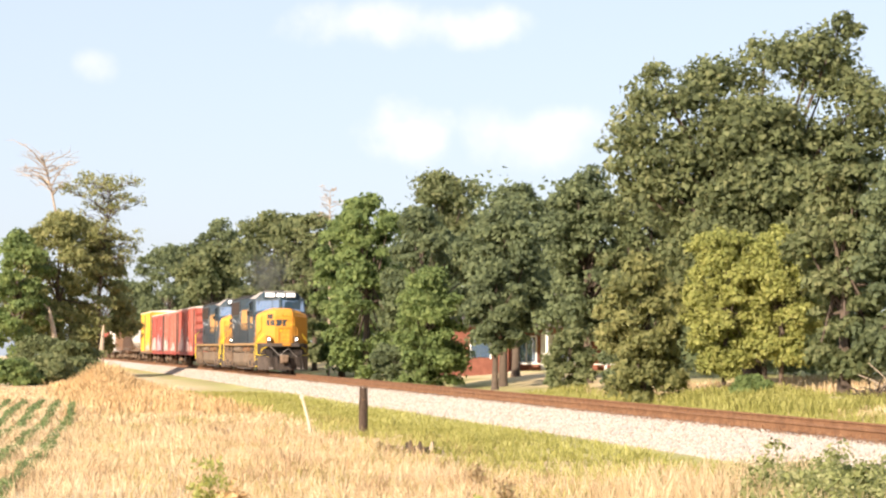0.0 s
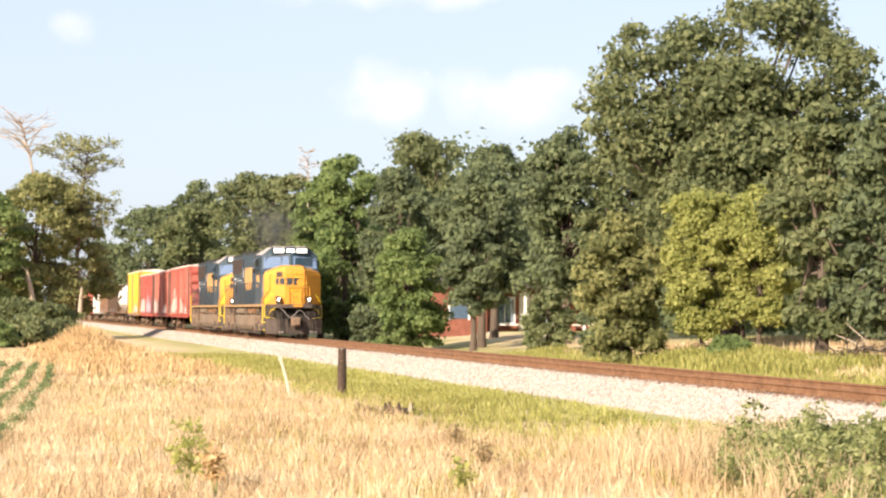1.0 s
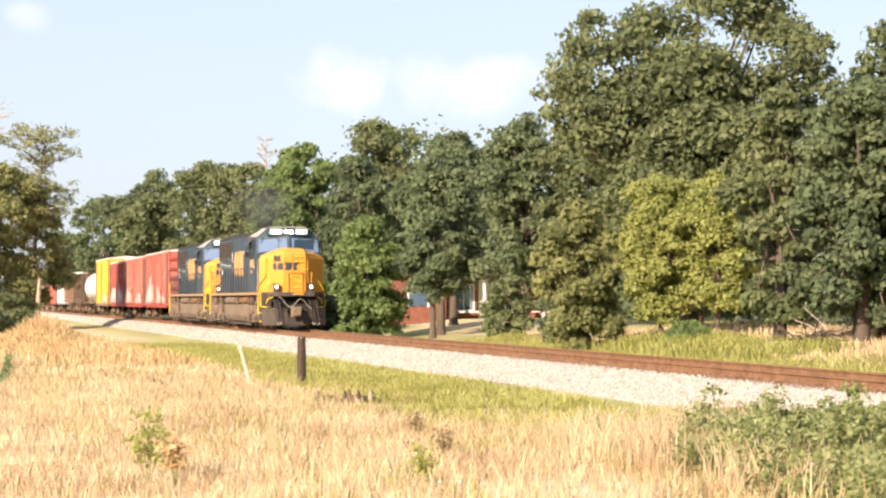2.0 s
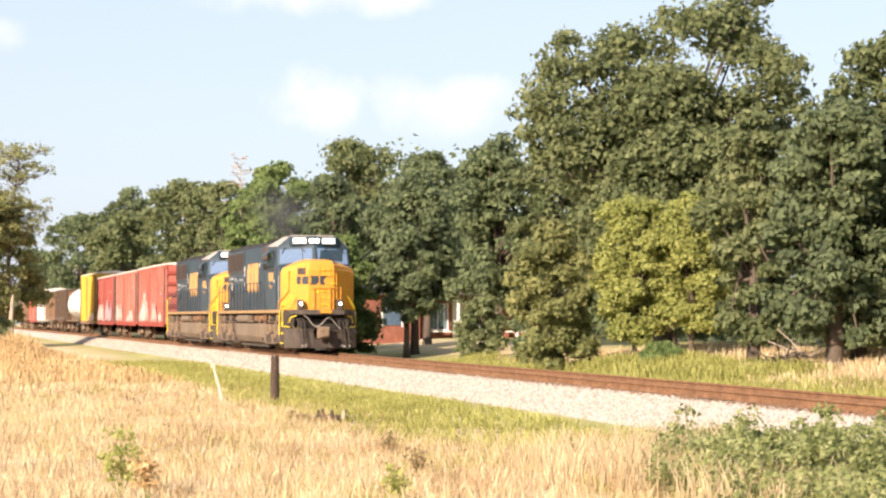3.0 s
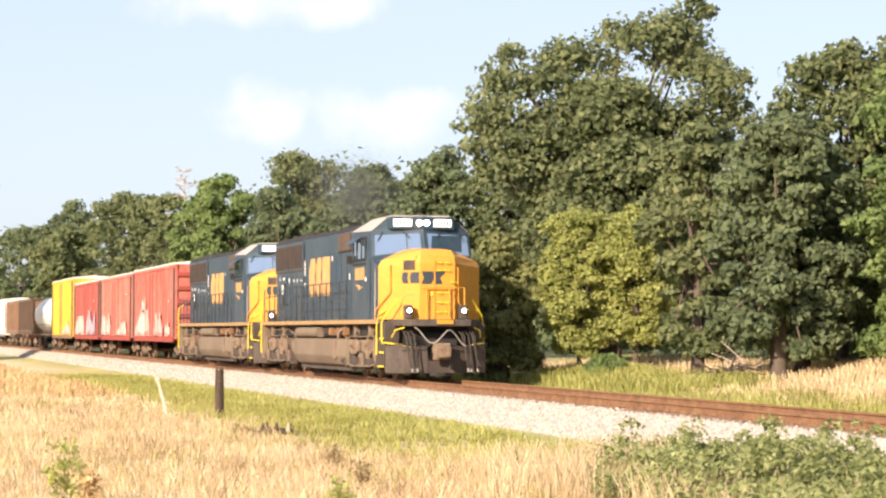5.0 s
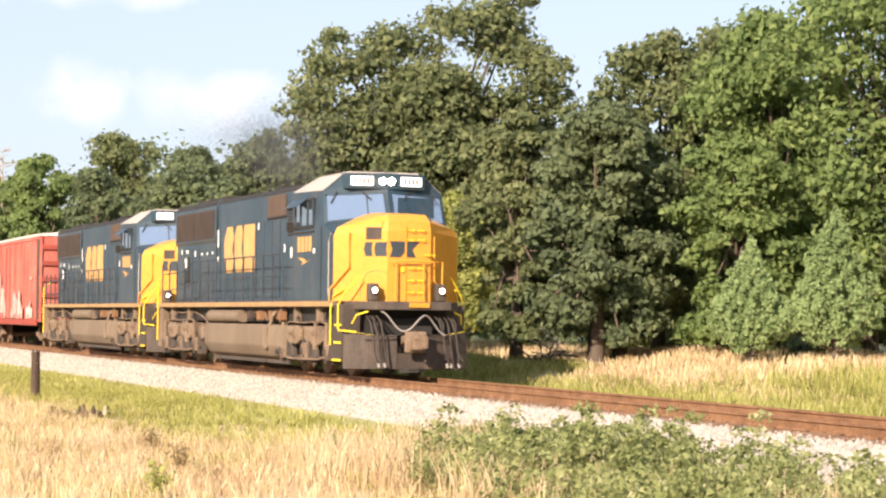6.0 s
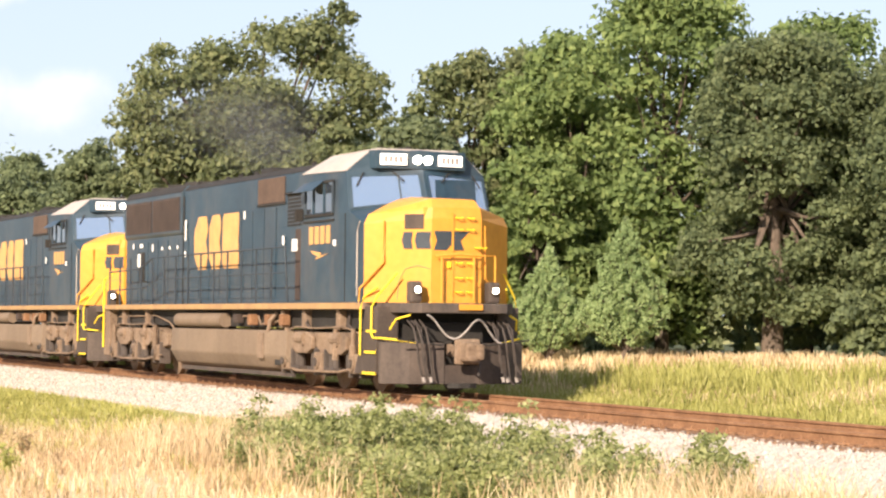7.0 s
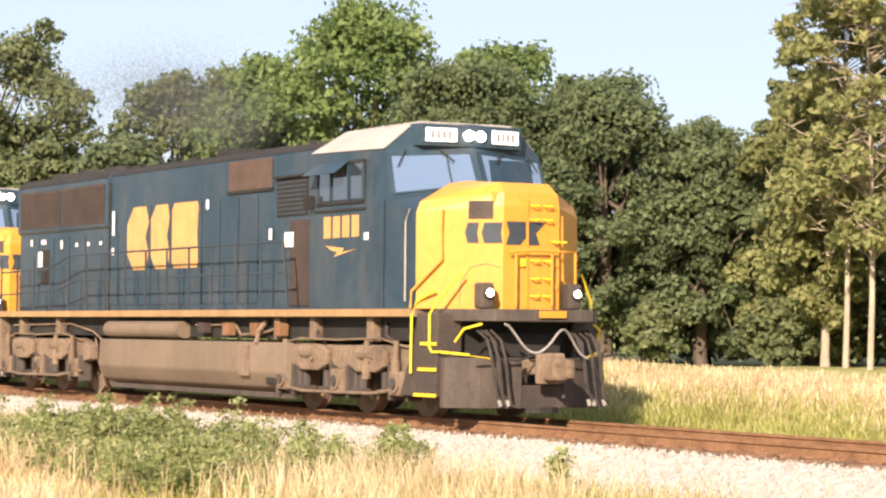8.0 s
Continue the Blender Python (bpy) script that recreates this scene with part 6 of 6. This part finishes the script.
def make_weeds():
    lobes, stems = [], bmesh.new()
    for k in range(850):
        x, y = rng.uniform(-37, -19), max(8.3, rng.normal(10.9, 1.15))
        if -x / y > 3.15 or y > 12.7 or rng.random() > 0.15 + patchy(x * 1.3, y * 1.1) ** 1.5:
            continue
        z = float(ground_z(x, y))
        h = rng.uniform(0.22, 0.92) * (0.66 + 0.25 * math.sin(x * 0.9 + 1.0) + 0.3 * math.exp(-((x + 26) / 4.5) ** 2)) * float(np.interp(x, [-37, -32, -28], [0.4, 0.62, 1.0]))
        top = Vector((x + rng.uniform(-0.2, 0.2), y + rng.uniform(-0.2, 0.2), z + h))
        tube(stems, [(x, y, z - 0.05), (x, y, z + h * 0.5), top], 0.012, 5, 0.004)
        for f in (0.3, 0.55, 0.8, 1.0):
            lobes.append((x + rng.normal(0, 0.14), y + rng.normal(0, 0.14), z + h * f, rng.uniform(0.14, 0.30) * (1.25 - 0.6 * f), 0.75))
    v, f = leaf_cloud(lobes, 105000, 0.036, spread=0.9, inner=0.3, up=0.4)
    thicket = tagged(part("weed_thicket", quick_mesh("weed_thicket", v, f), "weed"), "tangled green weeds growing before the ballast", "weeds", kind="stuff")
    part("stalks", stems, "weed", thicket)
    x, y = tufts(2300, -36, -10, 8.0, 12.3, 8, 0.18, patchy)
    stuff("weed_grass", [blades(x, y, 0.50, 0.007, 0.4)], "dry", "dry stalks between the weeds", "grass")
    # single weeds in the dry grass and on the stones
    for x, y, h, leaf, n in ((-28.5, 2.5, 0.75, "leaf_yellow", 190), (-28.2, 2.8, 0.55, "gold", 110), (-33.6, 9.4, 0.42, "weed", 140), (-36.5, 7.3, 0.35, "leaf_brown", 90), (-31.0, 6.6, 0.40, "leaf_brown", 80), (-25.5, 5.2, 0.40, "leaf_yellow", 90), (-29.5, 13.2, 0.36, "weed", 240), (-22.5, 13.35, 0.40, "weed", 260), (-17.5, 13.1, 0.45, "weed", 300), (-33.0, 13.3, 0.35, "weed", 240)):
        z = float(ground_z(x, y))
        if y > 13:
            z += 0.06
        weed = thing("weed", "single leafy weed in the dry grass" if y < 13 else "leafy weed at the foot of the ballast", "weed", pose(0, 0, 0))
        lobes = []
        for k in range(7):
            a, r = k * 0.9, rng.uniform(0.05, 0.28) * h
            tip = (x + math.cos(a) * r, y + math.sin(a) * r, z + h * rng.uniform(0.6, 1.05))
            part("stalk", tubed([(x, y, z - 0.05), tip], 0.008, 5, 0.003), "weed", weed)
            for q in (0.5, 0.75, 1.0):
                lobes.append((x + (tip[0] - x) * q, y + (tip[1] - y) * q, z + (tip[2] - z) * q, 0.09 + 0.07 * h, 0.9))
        v, f = leaf_cloud(lobes, n * 2, 0.036, spread=1.0, inner=0.4)
        part("foliage", quick_mesh("foliage", v, f), leaf, weed)
    # rows of a young crop
    for k in range(9):
        lobes = []
        for x in np.arange(-92, -27, 0.36):
            y = 1.55 - 0.051 * (x + 59.6) * (1 + 0.004 * (x + 60)) - 0.62 * k + rng.normal(0, 0.03)
            lobes.append((x, y, float(ground_z(x, y)) + 0.09, rng.uniform(0.09, 0.16), 0.9))
        v, f = leaf_cloud(lobes, 4500, 0.042, spread=0.8, inner=0.3, up=0.5)
        tagged(part("crop_row", quick_mesh("crop_row", v, f), "crop"), "row of young green crop plants in the field", "crop", "crop rows", "stuff")
    # shrubs
    for x, y, top, r, leaf, n in ((-138, 3.2, 1.35, 1.7, "leaf_olive", 3600), (-143, 4.8, 1.2, 1.3, "leaf_olive", 2600), (-136, 1.2, 1.1, 1.5, "leaf_bright", 2600), (-162, 5.2, 2.2, 2.0, "leaf_olive", 3600), (-168, 3.0, 2.6, 2.2, "leaf_olive", 3600)):
        broad_tree(x, y, top, r, leaf, "low green shrub at the field's edge", n, 0.15, 9, 0.05, 0.05, name="shrub")
    for x, y, top, r, leaf in ((-118, 19.4, 2.2, 1.3, "leaf_dark"), (-90, 21.6, 2.4, 1.2, "leaf_olive"), (-84, 22.6, 2.6, 1.3, "leaf_dark"), (-68.2, 21.9, 0.8, 0.6, "leaf_bright"), (-57, 29.2, 1.7, 1.0, "leaf_dark"), (-50.5, 33.2, 1.8, 1.0, "leaf_dark"), (-47.0, 34.8, 1.7, 1.0, "leaf_oak"), (-44.0, 36.8, 1.9, 1.2, "leaf_oak"), (-40.0, 38.6, 1.9, 1.2, "leaf_dark"), (-36.8, 38.4, 1.7, 1.1, "leaf_olive"), (-33.0, 37.6, 1.6, 1.1, "leaf_olive")):
        broad_tree(x, y, float(ground_z(x, y)) + top, r, leaf, "leafy shrub under the trees behind the track", 2600, 0.10, 9, 0.05, 0.04, name="shrub")


make_grass()
make_weeds()


# ---------------------------------------------------------------- small things
def fence_post():
    x, y = -61.6, 9.35
    z = float(ground_z(x, y))
    post = thing("fence_post", "weathered dark wooden fence post standing in the grass", "post", pose(x, y, z))
    bm = bmesh.new()
    loops = []
    for k, (h, r) in enumerate(((-0.3, 0.125), (0.0, 0.122), (0.35, 0.115), (0.7, 0.118), (1.0, 0.112), (1.17, 0.118), (1.20, 0.10))):
        loops.append([(r * math.cos(a) * rng.uniform(0.88, 1.08) + 0.02 * math.sin(3 * h), r * math.sin(a) * rng.uniform(0.88, 1.08), h) for a in (2 * math.pi * j / 11 for j in range(11))])
    part("shaft", loft(bm, loops), "post_wood", post)
    for a in (0.2, 1.5, 2.9, 4.2, 5.4):
        part("splinter", tubed([(0.08 * math.cos(a), 0.08 * math.sin(a), 1.12), (0.085 * math.cos(a), 0.085 * math.sin(a), 1.25)], 0.03, 5, 0.012), "post_wood", post)
    part("staple", tubed([(0.11, -0.03, 0.9), (0.14, 0.0, 0.9), (0.11, 0.03, 0.9)], 0.008, 5), "rust", post)
    x, y = -61.2, 7.95
    z = float(ground_z(x, y))
    stake = thing("wooden_stake", "pale thin wooden stake leaning in the grass", "stake", pose(x, y, z))
    part("shaft", tubed([(0.03, 0.02, -0.1), (0, -0.10, 0.45), (-0.02, -0.24, 0.95)], 0.045, 6, 0.035), "stake_wood", stake)
    part("head", boxed(-0.06, 0.03, -0.30, -0.20, 0.90, 1.02, 0.01), "stake_wood", stake)


def stump(x, y, size, label):
    z = float(ground_z(x, y))
    s = thing("tree_stump", label, "stump", pose(x, y, z))
    bm = bmesh.new()
    loops = []
    for h, r in ((-0.15, 1.25), (0.0, 1.1), (0.12, 0.9), (0.2, 0.75)):
        loops.append([(size * r * 0.6 * math.cos(a) * rng.uniform(0.8, 1.15), size * r * math.sin(a) * rng.uniform(0.8, 1.15), h * size * 1.2 + (rng.uniform(-0.03, 0.05) if h > 0.1 else 0)) for a in (2 * math.pi * j / 13 for j in range(13))])
    part("base", loft(bm, loops), "post_wood", s)
    for k in range(7):
        a = k * 0.95
        px, py = size * 0.5 * math.cos(a), size * 0.75 * math.sin(a)
        part("splinter", tubed([(px, py, 0.05), (px * 1.05, py * 1.1, size * rng.uniform(0.28, 0.62))], 0.07 * size / 0.4, 5, 0.02), "pale_bark" if k % 2 else "post_wood", s)


def brush_pile(x, y):
    z = float(ground_z(x, y))
    pile = thing("brush_pile", "heap of cut brown branches at the wood's edge", "brush pile", pose(x, y, z))
    for k in range(34):
        a, r = rng.uniform(0, 6.28), rng.uniform(0, 0.9)
        p = Vector((r * math.cos(a) * 0.6, r * math.sin(a), rng.uniform(0.0, 0.5)))
        d = Vector((rng.normal(), rng.normal(), rng.uniform(0.0, 0.7))).normalized() * rng.uniform(0.5, 1.1)
        part("branch", tubed([p, p + d * 0.5 + Vector((0, 0, 0.05)), p + d], 0.03, 5, 0.012), "bark" if k % 3 else "pale_bark", pile)


def house():
    """A low brick house behind the trees, with a porch."""
    h = thing("house", "low red-brick house with a porch, half hidden by trees", "house", pose(-124, 23.6, float(ground_z(-124, 26)) - 0.05))
    part("wall", boxed(-8, 0, 0, 2.9, -0.3, 2.5), "brick", h, "red brick wing")
    part("wall", boxed(-8.0, -1.6, 2.903, 11.0, -0.3, 2.5), "brick", h, "red brick wall behind the porch")
    part("roof", prismed([(-0.5, 2.503), (-0.5, 2.62), (5.6, 4.3), (11.6, 2.62), (11.6, 2.503)], "x", -8.4, 0.4), "shingle", h, "dark shingle roof")
    part("porch_floor", boxed(-1.597, 0.2, 2.91, 11.0, -0.3, 0.18), "pale_roof", h)
    for y in (3.3, 4.9, 6.5, 8.1, 9.7):
        c = part("porch_post", boxed(-0.06, 0.06, y, y + 0.12, 0.183, 2.5, 0.01), "white", h, "white porch post")
    for y in (3.7, 6.0, 8.4):
        w = part("window", boxed(-1.597, -1.56, y, y + 1.0, 0.7, 2.0), "glass", h)
        for y0, y1, z0, z1 in ((y - 0.08, y, 0.62, 2.08), (y + 1.0, y + 1.08, 0.62, 2.08), (y, y + 1.0, 2.0, 2.08), (y, y + 1.0, 0.62, 0.7), (y + 0.48, y + 0.52, 0.7, 2.0)):
            part("frame", boxed(-1.597, -1.53, y0, y1, z0, z1), "white", w)
    w = part("window", boxed(0.003, 0.03, 0.9, 1.9, 0.9, 2.0), "glass", h)
    for y0, y1 in ((0.82, 0.9), (1.9, 1.98)):
        part("frame", boxed(0.003, 0.06, y0, y1, 0.82, 2.08), "white", w)
    part("door", boxed(-1.597, -1.55, 5.0, 5.85, 0.183, 2.15, 0.01), "white", h)
    for y in (3.4, 7.4):
        chair = part("porch_bench", boxed(-1.3, -0.8, y + 0.4, y + 1.6, 0.55, 0.62, 0.01), "white", h)


fence_post()
stump(-49.4, 8.65, 0.42, "grey weathered splintered stump in the dry grass")
stump(-50.2, 8.15, 0.30, "low grey broken stump in the dry grass")
stump(-60.5, 5.6, 0.30, "small dark stump in the field grass")
brush_pile(-60.6, 22.9)
house()


def motions():
    """The train runs steadily along the track; its wheels roll, and the exhaust trails it."""
    steps = [0.5 * i for i in range(17)]
    for ob, offset, lift in MOVING:
        walk(ob, [(t, track_pose(NOSE_END - SPEED * (8 - t) + offset, lift)) for t in steps])
    ticks = [i / 30 for i in range(241)]
    for ob, x, r in ROLLING:
        rate = math.degrees(SPEED / r)
        walk(ob, [(t, pose(x, 0, r, 0, rate * t, 0)) for t in ticks])


motions()
